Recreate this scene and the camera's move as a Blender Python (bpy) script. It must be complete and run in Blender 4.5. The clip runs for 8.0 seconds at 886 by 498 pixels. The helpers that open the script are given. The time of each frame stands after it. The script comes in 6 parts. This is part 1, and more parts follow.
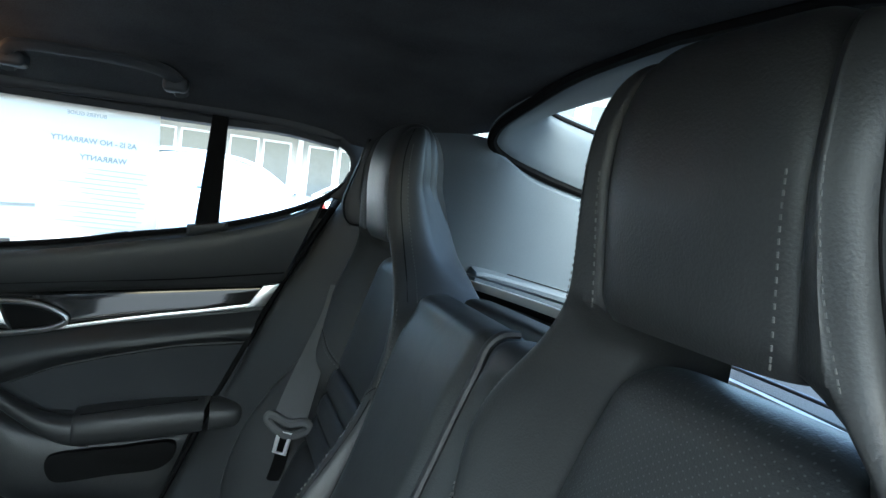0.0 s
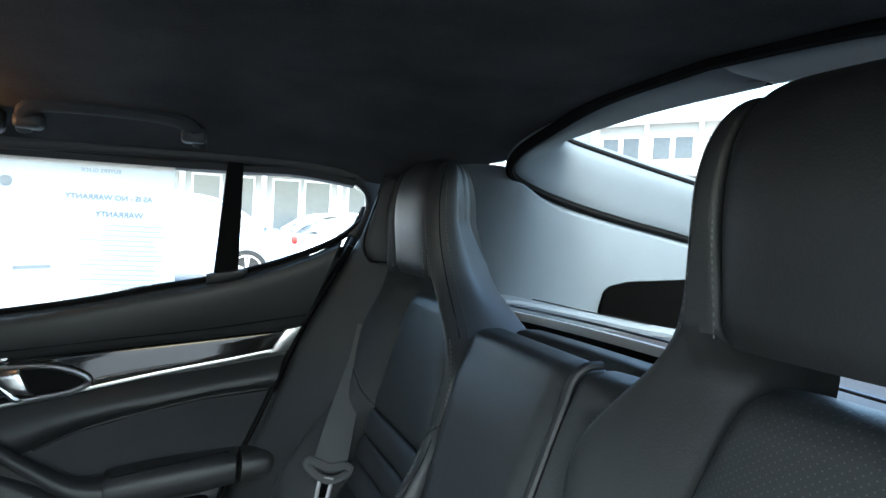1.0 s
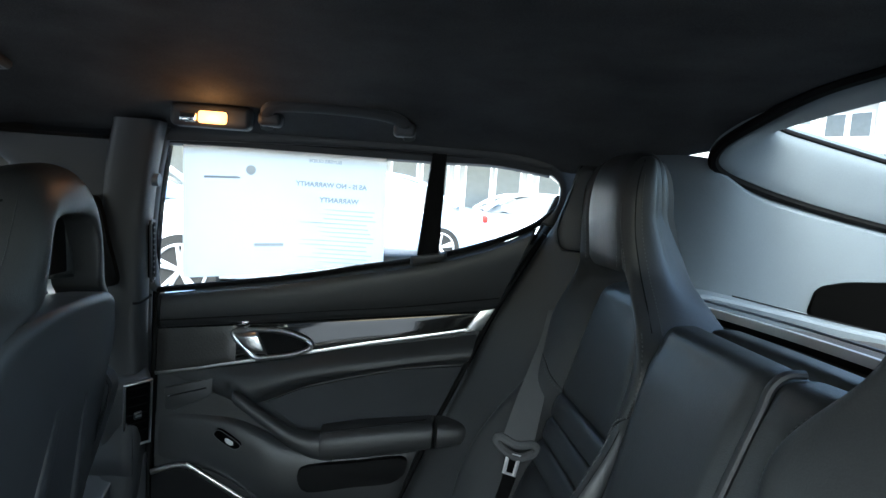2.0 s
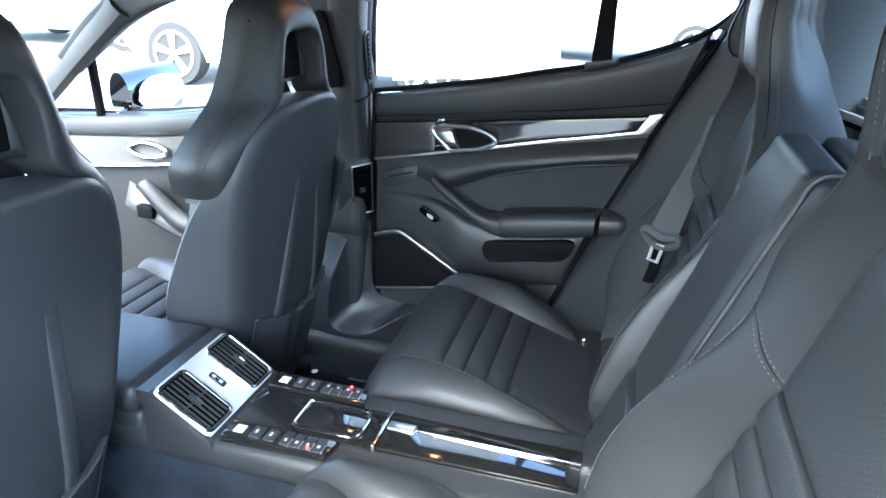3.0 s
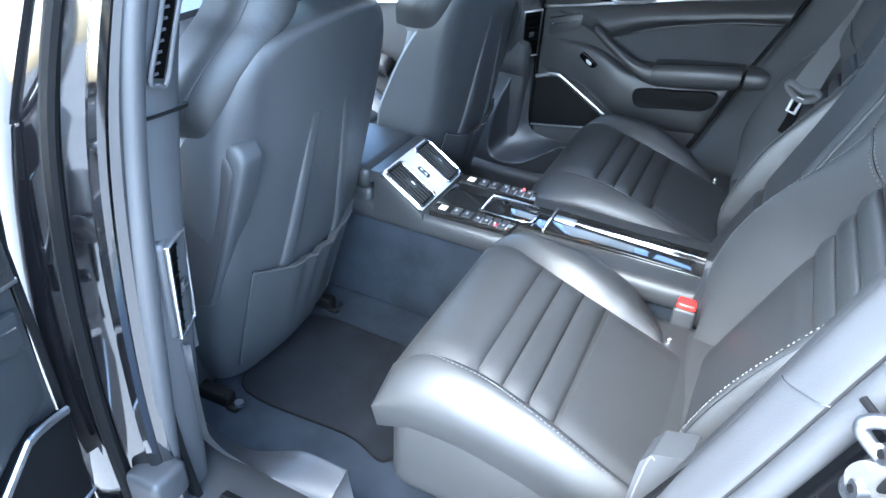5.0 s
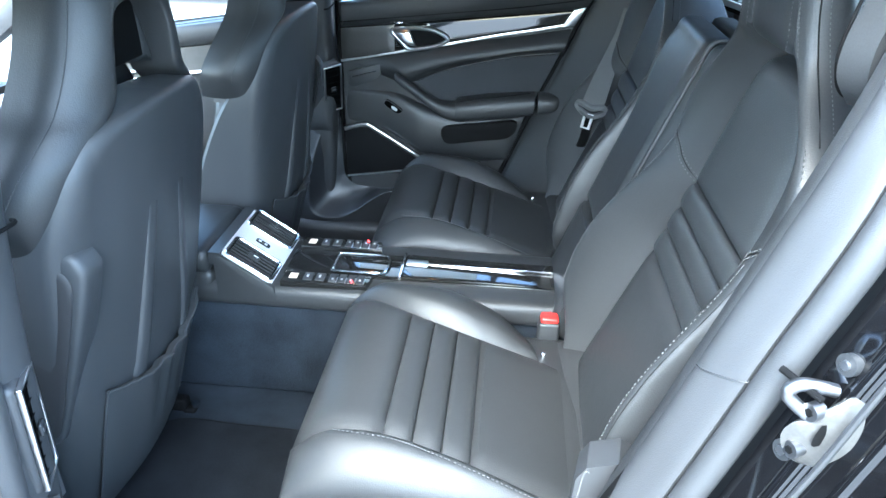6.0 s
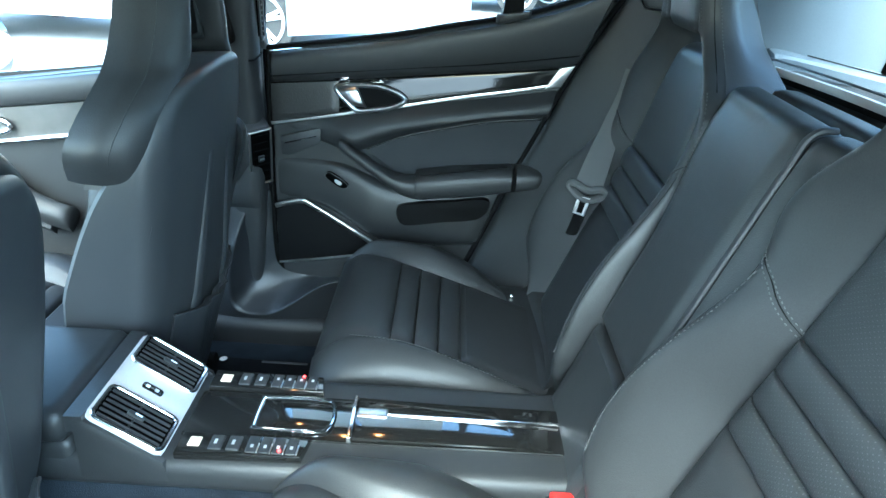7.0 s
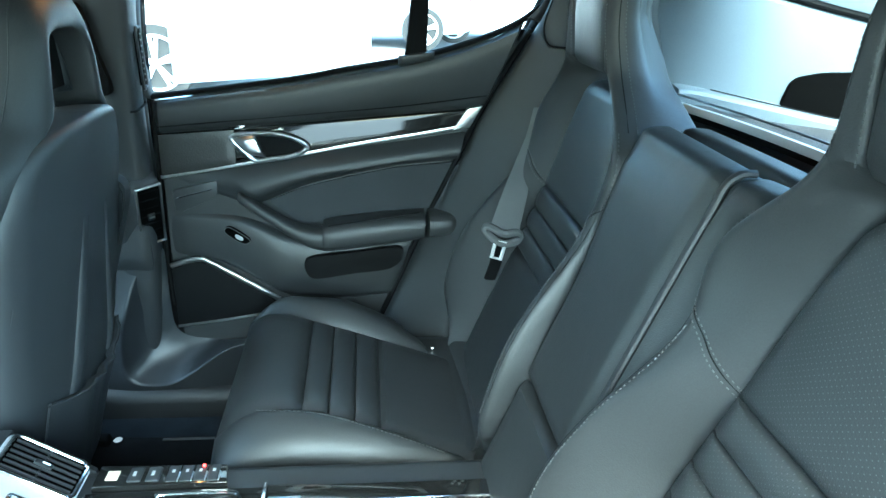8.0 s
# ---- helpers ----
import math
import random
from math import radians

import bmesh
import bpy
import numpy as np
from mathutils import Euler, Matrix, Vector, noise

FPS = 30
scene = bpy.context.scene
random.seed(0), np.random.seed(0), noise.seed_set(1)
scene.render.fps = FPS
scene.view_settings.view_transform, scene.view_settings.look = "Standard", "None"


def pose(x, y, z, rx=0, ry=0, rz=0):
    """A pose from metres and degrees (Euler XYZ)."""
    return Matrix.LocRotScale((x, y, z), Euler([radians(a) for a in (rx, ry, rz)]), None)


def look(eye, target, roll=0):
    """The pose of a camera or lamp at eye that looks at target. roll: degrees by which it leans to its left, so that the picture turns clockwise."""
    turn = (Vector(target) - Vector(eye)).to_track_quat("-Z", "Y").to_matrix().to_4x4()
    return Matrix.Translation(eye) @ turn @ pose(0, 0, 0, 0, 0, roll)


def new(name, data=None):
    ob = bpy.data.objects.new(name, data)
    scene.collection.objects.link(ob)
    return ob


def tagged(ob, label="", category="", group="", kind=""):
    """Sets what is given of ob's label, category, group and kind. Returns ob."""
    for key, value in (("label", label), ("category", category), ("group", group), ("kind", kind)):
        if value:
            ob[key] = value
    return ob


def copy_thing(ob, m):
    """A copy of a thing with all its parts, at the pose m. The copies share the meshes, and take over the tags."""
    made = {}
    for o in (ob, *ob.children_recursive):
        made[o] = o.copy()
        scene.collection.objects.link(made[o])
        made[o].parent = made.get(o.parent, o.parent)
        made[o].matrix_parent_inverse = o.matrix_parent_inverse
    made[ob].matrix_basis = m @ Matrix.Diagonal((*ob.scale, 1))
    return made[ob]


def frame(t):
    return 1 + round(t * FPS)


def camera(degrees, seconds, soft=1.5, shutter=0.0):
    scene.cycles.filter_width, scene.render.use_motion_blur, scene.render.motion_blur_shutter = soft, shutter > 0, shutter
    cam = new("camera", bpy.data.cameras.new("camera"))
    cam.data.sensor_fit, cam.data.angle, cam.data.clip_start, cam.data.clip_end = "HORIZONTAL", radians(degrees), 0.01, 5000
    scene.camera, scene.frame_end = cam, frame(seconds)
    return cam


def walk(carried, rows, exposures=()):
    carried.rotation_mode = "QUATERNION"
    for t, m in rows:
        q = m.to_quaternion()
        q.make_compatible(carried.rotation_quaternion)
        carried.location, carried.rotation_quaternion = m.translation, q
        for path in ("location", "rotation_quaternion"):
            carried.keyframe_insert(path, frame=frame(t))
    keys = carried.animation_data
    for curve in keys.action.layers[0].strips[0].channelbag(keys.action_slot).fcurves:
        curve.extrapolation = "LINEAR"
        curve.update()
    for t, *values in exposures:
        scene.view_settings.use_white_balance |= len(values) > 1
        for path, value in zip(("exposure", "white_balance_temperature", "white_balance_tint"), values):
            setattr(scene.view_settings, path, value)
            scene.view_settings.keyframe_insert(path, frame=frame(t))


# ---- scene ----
cam = camera(66.1, 8.0)
PATH = [
    (0, (0.254, -0.642, 1.151), (0.883, 1.252, 1.021), 7.2),
    (0.5, (0.212, -0.623, 1.155), (1.0, 1.213, 1.063), 3.6),
    (1, (0.161, -0.613, 1.16), (0.872, 1.256, 1.1), 3.0),
    (1.5, (0.132, -0.624, 1.165), (0.712, 1.29, 1.152), 1.9),
    (2, (0.142, -0.649, 1.177), (0.323, 1.337, 1.023), 4.1),
    (2.2, (0.164, -0.672, 1.188), (0.088, 1.303, 0.883), 4.2),
    (3.3, (0.337, -0.917, 1.247), (-0.254, 0.807, 0.423), 3.7),
    (3.5, (0.345, -0.982, 1.293), (-0.374, 0.685, 0.454), 5.6),
    (4, (0.387, -1.081, 1.289), (-0.55, 0.488, 0.477), 6.1),
    (4.5, (0.344, -1.121, 1.26), (-0.459, 0.436, 0.296), 2.2),
    (4.7, (0.323, -1.14, 1.25), (-0.444, 0.344, 0.15), 2.3),
    (5.8, (0.199, -1.236, 1.262), (-0.046, 0.485, 0.274), 1.7),
    (6, (0.189, -1.186, 1.256), (0.03, 0.559, 0.292), 1.3),
    (6.5, (0.138, -0.954, 1.215), (0.123, 0.836, 0.323), 7.1),
    (7, (0.111, -0.794, 1.213), (0.123, 1.014, 0.358), 3.6),
    (7.5, (0.108, -0.724, 1.21), (0.271, 1.109, 0.429), 2.7),
    (8, (0.127, -0.709, 1.216), (0.368, 1.127, 0.459), 3.0),
]

walk(cam, [(t, look(eye, target, roll)) for t, eye, target, roll in PATH],
     [(0.0, 3.38, 5900, -7), (1.0, 3.45, 6000, -5), (2.2, 3.21, 6000, -4), (3.3, 5.05, 5500, 0), (4.0, 5.17, 5400, 1), (4.7, 4.94, 5350, 1), (5.8, 4.68, 5450, -1), (6.5, 4.4, 5250, -14), (7.2, 4.6, 5250, -16), (8.0, 4.73, 5250, -23)])

# ---- world and light ----
world = bpy.data.worlds.new("sky")
scene.world = world
world.use_nodes = True
wn = world.node_tree
sky = wn.nodes.new("ShaderNodeTexSky")
sky.sky_type, sky.sun_disc = "NISHITA", False
sky.sun_elevation, sky.sun_rotation = radians(52), radians(199)
sky.dust_density, sky.air_density = 3.0, 1.0
wn.nodes["Background"].inputs["Strength"].default_value = 0.15
wn.links.new(sky.outputs["Color"], wn.nodes["Background"].inputs["Color"])
sun = new("sun", bpy.data.lights.new("sun", "SUN"))
sun.data.energy, sun.data.angle, sun.data.color = 0.5, radians(60), (1.0, 0.97, 0.92)
sun.rotation_euler = Vector((0.02, -0.66, 0.75)).to_track_quat("Z", "Y").to_euler()


# ---- materials ----
def mat(name, color, rough=0.5, metal=0.0, grain=0.0, scale=300.0, vary=0.15, coat=0.0, spec=0.5, stain=6.0, crease=0.0):
    """Base colour broken up by a coarse and a fine noise, with fine relief."""
    m = bpy.data.materials.new(name)
    m.use_nodes = True
    nt = m.node_tree
    b = nt.nodes["Principled BSDF"]
    b.inputs["Roughness"].default_value, b.inputs["Metallic"].default_value = rough, metal
    b.inputs["Coat Weight"].default_value, b.inputs["Specular IOR Level"].default_value = coat, spec
    b.inputs["Coat Roughness"].default_value = 0.05
    tc = nt.nodes.new("ShaderNodeTexCoord")
    big, small = nt.nodes.new("ShaderNodeTexNoise"), nt.nodes.new("ShaderNodeTexNoise")
    big.inputs["Scale"].default_value, small.inputs["Scale"].default_value = stain, scale
    big.inputs["Detail"].default_value, small.inputs["Detail"].default_value = 4, 2
    for n in (big, small):
        nt.links.new(tc.outputs["Object"], n.inputs["Vector"])
    add = nt.nodes.new("ShaderNodeMath")
    add.operation = "ADD"
    nt.links.new(big.outputs["Fac"], add.inputs[0])
    nt.links.new(small.outputs["Fac"], add.inputs[1])
    rng = nt.nodes.new("ShaderNodeMapRange")
    rng.inputs["From Min"].default_value, rng.inputs["From Max"].default_value = 0.6, 1.4
    rng.inputs["To Min"].default_value, rng.inputs["To Max"].default_value = 1 - vary, 1 + vary
    nt.links.new(add.outputs[0], rng.inputs["Value"])
    mul = nt.nodes.new("ShaderNodeVectorMath")
    mul.operation = "SCALE"
    mul.inputs[0].default_value = color
    nt.links.new(rng.outputs[0], mul.inputs["Scale"])
    nt.links.new(mul.outputs[0], b.inputs["Base Color"])
    if grain:
        bump = nt.nodes.new("ShaderNodeBump")
        bump.inputs["Strength"].default_value, bump.inputs["Distance"].default_value = grain, 0.001
        nt.links.new(small.outputs["Fac"], bump.inputs["Height"])
        nt.links.new(bump.outputs[0], b.inputs["Normal"])
        if crease:
            soft, fold = nt.nodes.new("ShaderNodeTexNoise"), nt.nodes.new("ShaderNodeBump")
            soft.inputs["Scale"].default_value, soft.inputs["Detail"].default_value, soft.inputs["Distortion"].default_value = 22.0, 3.0, 0.8
            fold.inputs["Strength"].default_value, fold.inputs["Distance"].default_value = crease, 0.004
            nt.links.new(tc.outputs["Object"], soft.inputs["Vector"])
            nt.links.new(soft.outputs["Fac"], fold.inputs["Height"])
            nt.links.new(fold.outputs[0], bump.inputs["Normal"])
    return m


def glow(name, color, strength):
    m = mat(name, color, 0.4)
    b = m.node_tree.nodes["Principled BSDF"]
    b.inputs["Emission Color"].default_value, b.inputs["Emission Strength"].default_value = (*color, 1), strength
    return m


LEATHER = mat("black_leather", (0.0202, 0.0208, 0.0217), 0.46, grain=0.25, scale=600, vary=0.25, crease=0.12, spec=0.4)
PERF = mat("perforated_leather", (0.0207, 0.0222, 0.0234), 0.45, grain=0.3, scale=700, spec=0.45)
SHELL = mat("grained_black_plastic", (0.0307, 0.0322, 0.0347), 0.45, grain=0.3, scale=900, spec=0.35)
PLASTIC = mat("soft_black_plastic", (0.0187, 0.0194, 0.0209), 0.5, grain=0.3, scale=800)
SATIN = mat("satin_chrome", (0.612, 0.612, 0.6205), 0.28, 1.0, vary=0.05)
PALE = mat("white_painted_trim", (0.75, 0.75, 0.74), 0.6)
CREAM = mat("cream_cast_metal", (0.06, 0.0584, 0.056), 0.42, 0.3, grain=0.2, vary=0.25, stain=60)
STEEL = mat("striker_steel", (0.24, 0.24, 0.25), 0.38, 1.0)
COVER = mat("grained_dark_cover", (0.0169, 0.0169, 0.0185), 0.55, grain=0.4, scale=900)
# near-black for painted shade inside vents, slot and recess; also the switch face
VOID = mat("shade_and_switch_black", (0.001, 0.001, 0.001), 0.9, spec=0.02)
GREY = mat("grey_trim_plastic", (0.0307, 0.0314, 0.0334), 0.55, grain=0.2, scale=800)
PALEGREY = mat("pale_grey_plastic", (0.096, 0.115, 0.132), 0.6, grain=0.2, scale=800)
# rubber and seams, and the painted shade in openings and gaps
DARK = mat("dark_rubber_and_shade", (0.0022, 0.0022, 0.0024), 0.75, grain=0.2, spec=0.12)
CARPET = mat("dark_carpet", (0.0145, 0.018, 0.0235), 0.95, grain=1.0, scale=700, vary=0.55, spec=0.1, stain=13)
MATPILE = mat("dark_mat_pile", (0.0075, 0.0085, 0.0105), 0.95, grain=1.0, scale=600, vary=0.5, spec=0.1, stain=16)
PIANO = mat("piano_black", (0.01, 0.0095, 0.009), 0.08, coat=1.0, vary=0.2)
CHROME = mat("chrome", (0.8, 0.8, 0.82), 0.12, 1.0, vary=0.04)
SILVER = mat("matt_silver", (0.585, 0.585, 0.5925), 0.45, 0.35, vary=0.05)
PAINT = mat("black_car_paint", (0.003, 0.003, 0.0035), 0.05, vary=0.2, spec=0.5, coat=1.0)
THREAD = mat("grey_thread", (0.0675, 0.0675, 0.0675), 0.8, vary=0.2)
WEB = mat("grey_belt_webbing", (0.06, 0.061, 0.062), 0.8, grain=0.6, scale=900)
INSET = mat("dark_grey_suede_inset", (0.037, 0.0386, 0.042), 0.9, grain=0.4, scale=900, vary=0.25, spec=0.15)
FOOT = mat("moulded_black_plastic", (0.0195, 0.0208, 0.0234), 0.38, grain=0.2, scale=900)
SPECKLE = mat("speckled_dark_trim", (0.014, 0.0135, 0.013), 0.35, grain=0.6, scale=260, vary=0.6, coat=0.3)
MARK = mat("grey_key_marking", (0.4, 0.4, 0.4), 0.6)
LIT = mat("amber_indicator", (0.75, 0.6, 0.45), 0.5)
LINER = mat("dark_grey_headliner", (0.0384, 0.0384, 0.0398), 0.95, grain=0.5, scale=700, vary=0.65, spec=0.1, stain=7)
_n = PERF.node_tree
_c, _sep = _n.nodes.new("ShaderNodeTexCoord"), _n.nodes.new("ShaderNodeSeparateXYZ")
_n.links.new(_c.outputs["Object"], _sep.inputs[0])


def _math(nt, op, a, b=0.0):
    m = nt.nodes.new("ShaderNodeMath")
    m.operation = op
    for k, v in enumerate((a, b)):
        if isinstance(v, (int, float)):
            m.inputs[k].default_value = v
        else:
            nt.links.new(v, m.inputs[k])
    return m.outputs[0]


def _dots(nt, shift):
    u = _math(nt, "SUBTRACT", _math(nt, "FRACT", _math(nt, "MULTIPLY_ADD", _sep.outputs["Y"], 125.0)), 0.5)
    u.node.inputs[0].links[0].from_node.inputs[0].links[0].from_node.inputs[2].default_value = 50 + shift
    v = _math(nt, "SUBTRACT", _math(nt, "FRACT", _math(nt, "MULTIPLY_ADD", _sep.outputs["Z"], 170.0)), 0.5)
    v.node.inputs[0].links[0].from_node.inputs[0].links[0].from_node.inputs[2].default_value = 50 + shift
    d = _math(nt, "ADD", _math(nt, "MULTIPLY", u, u), _math(nt, "MULTIPLY", v, v))
    return _math(nt, "LESS_THAN", d, 0.008)


_d = _math(_n, "MAXIMUM", _dots(_n, 0.0), _dots(_n, 0.5))
_b = _n.nodes["Principled BSDF"]
_mx = _n.nodes.new("ShaderNodeMix")
_mx.data_type = "RGBA"
_n.links.new(_d, _mx.inputs["Factor"])
_n.links.new(_b.inputs["Base Color"].links[0].from_socket, _mx.inputs["A"])
_mx.inputs["B"].default_value = (0.062, 0.063, 0.065, 1)
_n.links.new(_mx.outputs["Result"], _b.inputs["Base Color"])
RED = mat("red_plastic", (0.5, 0.02, 0.015), 0.35)


def thin(m, color, share):
    """Lets daylight shine through a paper or its print."""
    nt = m.node_tree
    tr, mx = nt.nodes.new("ShaderNodeBsdfTranslucent"), nt.nodes.new("ShaderNodeMixShader")
    tr.inputs["Color"].default_value, mx.inputs["Fac"].default_value = (*color, 1), share
    nt.links.new(nt.nodes["Principled BSDF"].outputs[0], mx.inputs[1])
    nt.links.new(tr.outputs[0], mx.inputs[2])
    nt.links.new(mx.outputs[0], nt.nodes["Material Output"].inputs["Surface"])
    return m


SHEET = thin(mat("thin_white_paper", (0.88, 0.88, 0.86), 0.8, vary=0.04), (1.0, 0.96, 0.9), 0.88)
INK = thin(mat("grey_ink", (0.5, 0.5, 0.51), 0.8), (0.6, 0.6, 0.61), 0.7)
FAINT = thin(mat("faint_ink", (0.7, 0.7, 0.7), 0.8), (0.8, 0.79, 0.77), 0.85)
ASPHALT = mat("asphalt", (0.2, 0.2, 0.2), 0.9, grain=0.6, scale=60, vary=0.3, stain=0.5)
GLASS = bpy.data.materials.new("window_glass")
GLASS.use_nodes = True
_g = GLASS.node_tree.nodes["Principled BSDF"]
_g.inputs["Transmission Weight"].default_value, _g.inputs["Roughness"].default_value, _g.inputs["IOR"].default_value = 1.0, 0.0, 1.01


# ---- building helpers ----
def part(name, bm, material, parent=None, label="", smooth=True):
    me = bpy.data.meshes.new(name)
    bmesh.ops.recalc_face_normals(bm, faces=bm.faces)
    bm.to_mesh(me)
    bm.free()
    me.polygons.foreach_set("use_smooth", [smooth] * len(me.polygons))
    if smooth:
        me.set_sharp_from_angle(angle=radians(40))
    me.materials.append(material)
    ob = new(name, me)
    ob.parent = parent
    return tagged(ob, label)


def thing(name, label, category, group="", kind="", at=(0, 0, 0)):
    ob = tagged(new(name), label, category, group, kind)
    ob.location = at
    return ob


def curve(pts, n, closed=False):
    """Catmull-Rom through the points: n steps over the whole length."""
    p = [Vector(q) for q in pts]
    k = len(p)
    seg = k if closed else k - 1
    out = []
    for i in range(n if closed else n + 1):
        f = i / n * seg
        a = min(int(f), seg - 1)
        f -= a
        if closed:
            q = [p[(a + j - 1) % k] for j in range(4)]
        else:
            q = [p[max(0, min(k - 1, a + j - 1))] for j in range(4)]
        out.append(0.5 * (2 * q[1] + (q[2] - q[0]) * f + (2 * q[0] - 5 * q[1] + 4 * q[2] - q[3]) * f * f
                          + (3 * q[1] - q[0] - 3 * q[2] + q[3]) * f ** 3))
    return out


def dome(t, e, p=2.4):
    """Rises from 0 at the ends to 1 within the fraction e of them."""
    d = min(t, 1 - t)
    return 1.0 if d >= e else max(0.0, 1 - ((e - d) / e) ** p) ** (1 / p)


def grid_mesh(bm, rows, closed=False):
    vs = [[bm.verts.new(p) for p in r] for r in rows]
    for a, b in zip(vs, vs[1:]):
        m = len(a)
        for j in range(m if closed else m - 1):
            try:
                bm.faces.new((a[j], a[(j + 1) % m], b[(j + 1) % m], b[j]))
            except ValueError:
                pass
    return vs


def pad(A, B, H, up, nv=24, nu=12, T=0.03, e=0.12, eu=0.5, back=0.0, bm=None, cv=True):
    """An upholstered strip between two edge curves A and B, bulging by H along up, closed underneath T below."""
    bm = bm or bmesh.new()
    a, b = (curve(A, nv), curve(B, nv)) if cv else (A, B)
    nv = len(a) - 1
    U = Vector(up).normalized()
    hm = max(q for _, q in H) if isinstance(H, list) else 0
    hh = hm or H
    top, low = [], []
    for i in range(nv + 1):
        ve = dome(i / nv, e) * (lerp(H, i / nv) / hm if hm else 1)
        r1, r2 = [], []
        for j in range(nu + 1):
            u = j / nu
            base = a[i].lerp(b[i], u)
            w = dome(u, eu) * ve
            r1.append(base + U * (hh * w))
            r2.append(base - U * (T * (1 - back + back * w)))
        top.append(r1)
        low.append(r2)
    vt, vl = grid_mesh(bm, top), grid_mesh(bm, low)
    for i in range(nv):
        for j in (0, nu):
            bm.faces.new((vt[i][j], vt[i + 1][j], vl[i + 1][j], vl[i][j]))
    for j in range(nu):
        for i in (0, nv):
            bm.faces.new((vt[i][j], vt[i][j + 1], vl[i][j + 1], vl[i][j]))
    return bm


def on_pad(A, B, H, up, v, u, e=0.12, eu=0.5, lift=0.0):
    """A place on the surface that pad() makes of the same arguments."""
    n = 80
    i = max(0, min(n, round(v * n)))
    p = curve(A, n)[i].lerp(curve(B, n)[i], u)
    hh = lerp(H, v) if isinstance(H, list) else H
    return p + Vector(up).normalized() * (hh * dome(v, e) * dome(u, eu) + lift)


def tube(pts, r, n=40, closed=False, sides=8, flat=1.0, bm=None, smooth=True):
    """A round or flattened bar along a curve."""
    bm = bm or bmesh.new()
    c = curve(pts, n, closed) if smooth else [Vector(p) for p in pts]
    m = len(c)
    rows = []
    s = None
    for i, p in enumerate(c):
        d = (c[(i + 1) % m] - c[i - 1]) if closed else c[min(i + 1, m - 1)] - c[max(i - 1, 0)]
        d.normalize()
        if s is None:
            s = d.cross(Vector((0, 0, 1)) if abs(d.z) < 0.9 else Vector((1, 0, 0)))
        s = (s - d * s.dot(d)).normalized()
        u = s.cross(d)
        rows.append([p + s * (r * flat * math.cos(6.2832 * k / sides)) + u * (r * math.sin(6.2832 * k / sides)) for k in range(sides)])
    if closed:
        rows.append(rows[0])
    vs = grid_mesh(bm, rows, True)
    if not closed:
        bm.faces.new(vs[0])
        bm.faces.new(vs[-1])
    else:
        bmesh.ops.remove_doubles(bm, verts=bm.verts, dist=1e-6)
    return bm


def rbox(x0, x1, y0, y1, z0, z1, r=0.01, seg=3, bm=None):
    bm = bm or bmesh.new()
    g = bmesh.ops.create_cube(bm, size=1)
    for v in g["verts"]:
        v.co = Vector(((x0 + x1) / 2 + v.co.x * (x1 - x0), (y0 + y1) / 2 + v.co.y * (y1 - y0), (z0 + z1) / 2 + v.co.z * (z1 - z0)))
    if r:
        es = list({e for v in g["verts"] for e in v.link_edges})
        bmesh.ops.bevel(bm, geom=es, offset=min(r, 0.45 * min(x1 - x0, y1 - y0, z1 - z0)), segments=seg, affect="EDGES", profile=0.5)
    return bm


def slab(pts, off, r=0.003, bm=None):
    """A flat piece: the outline pts (3D) thickened by the vector off, its front edge rounded."""
    bm = bm or bmesh.new()
    o = Vector(off)
    a = [bm.verts.new(Vector(p)) for p in pts]
    b = [bm.verts.new(Vector(p) + o) for p in pts]
    n = len(a)
    bm.faces.new(a)
    bm.faces.new(b)
    for i in range(n):
        bm.faces.new((a[i], a[(i + 1) % n], b[(i + 1) % n], b[i]))
    if r:
        es = [e for e in bm.edges if e.verts[0] in b and e.verts[1] in b]
        bmesh.ops.bevel(bm, geom=es, offset=r, segments=2, affect="EDGES", profile=0.5)
    return bm


def lerp(table, v):
    if v <= table[0][0]:
        return table[0][1]
    for (a, p), (b, q) in zip(table, table[1:]):
        if v <= b:
            return p + (q - p) * (v - a) / (b - a)
    return table[-1][1]


def smoothed(table, v, w=0.03):
    return sum(lerp(table, v + d * w) for d in (-1, -0.5, 0, 0.5, 1)) / 5


def stitches(path, name, parent, step=0.006, r=0.0008, lift=(0, 0, 0)):
    """A row of short raised stitches along a path."""
    bm = bmesh.new()
    c = curve(path, 200)
    length = sum((b - a).length for a, b in zip(c, c[1:]))
    n = int(length / step)
    o = Vector(lift)
    for i in range(n):
        f = i / n * 200
        p, q = c[int(f)], c[min(200, int(f) + 2)]
        d = (q - p).normalized() * (step * 0.25)
        tube([p - d + o, p + d + o], r, 1, sides=5, bm=bm, smooth=False)
    return part(name, bm, THREAD, parent, "light grey stitching")


# ---- seats ----
PROFILE = [(0.40, 0.335), (0.50, 0.352), (0.60, 0.382), (0.70, 0.415), (0.80, 0.45), (0.90, 0.485), (1.00, 0.512), (1.05, 0.522), (1.10, 0.515), (1.16, 0.502), (1.22, 0.506), (1.26, 0.53)]
INNER = [(0.45, 0.165), (0.65, 0.16), (0.80, 0.145), (0.88, 0.125), (0.95, 0.105), (1.05, 0.086), (1.10, 0.085), (1.20, 0.083), (1.24, 0.072), (1.262, 0.055)]
FRONT_OUTER = [(0.45, 0.2), (0.7, 0.2), (0.84, 0.195), (0.89, 0.2), (0.93, 0.216), (0.965, 0.222), (1.0, 0.198), (1.03, 0.168), (1.075, 0.132), (1.15, 0.104), (1.21, 0.09), (1.262, 0.065)]


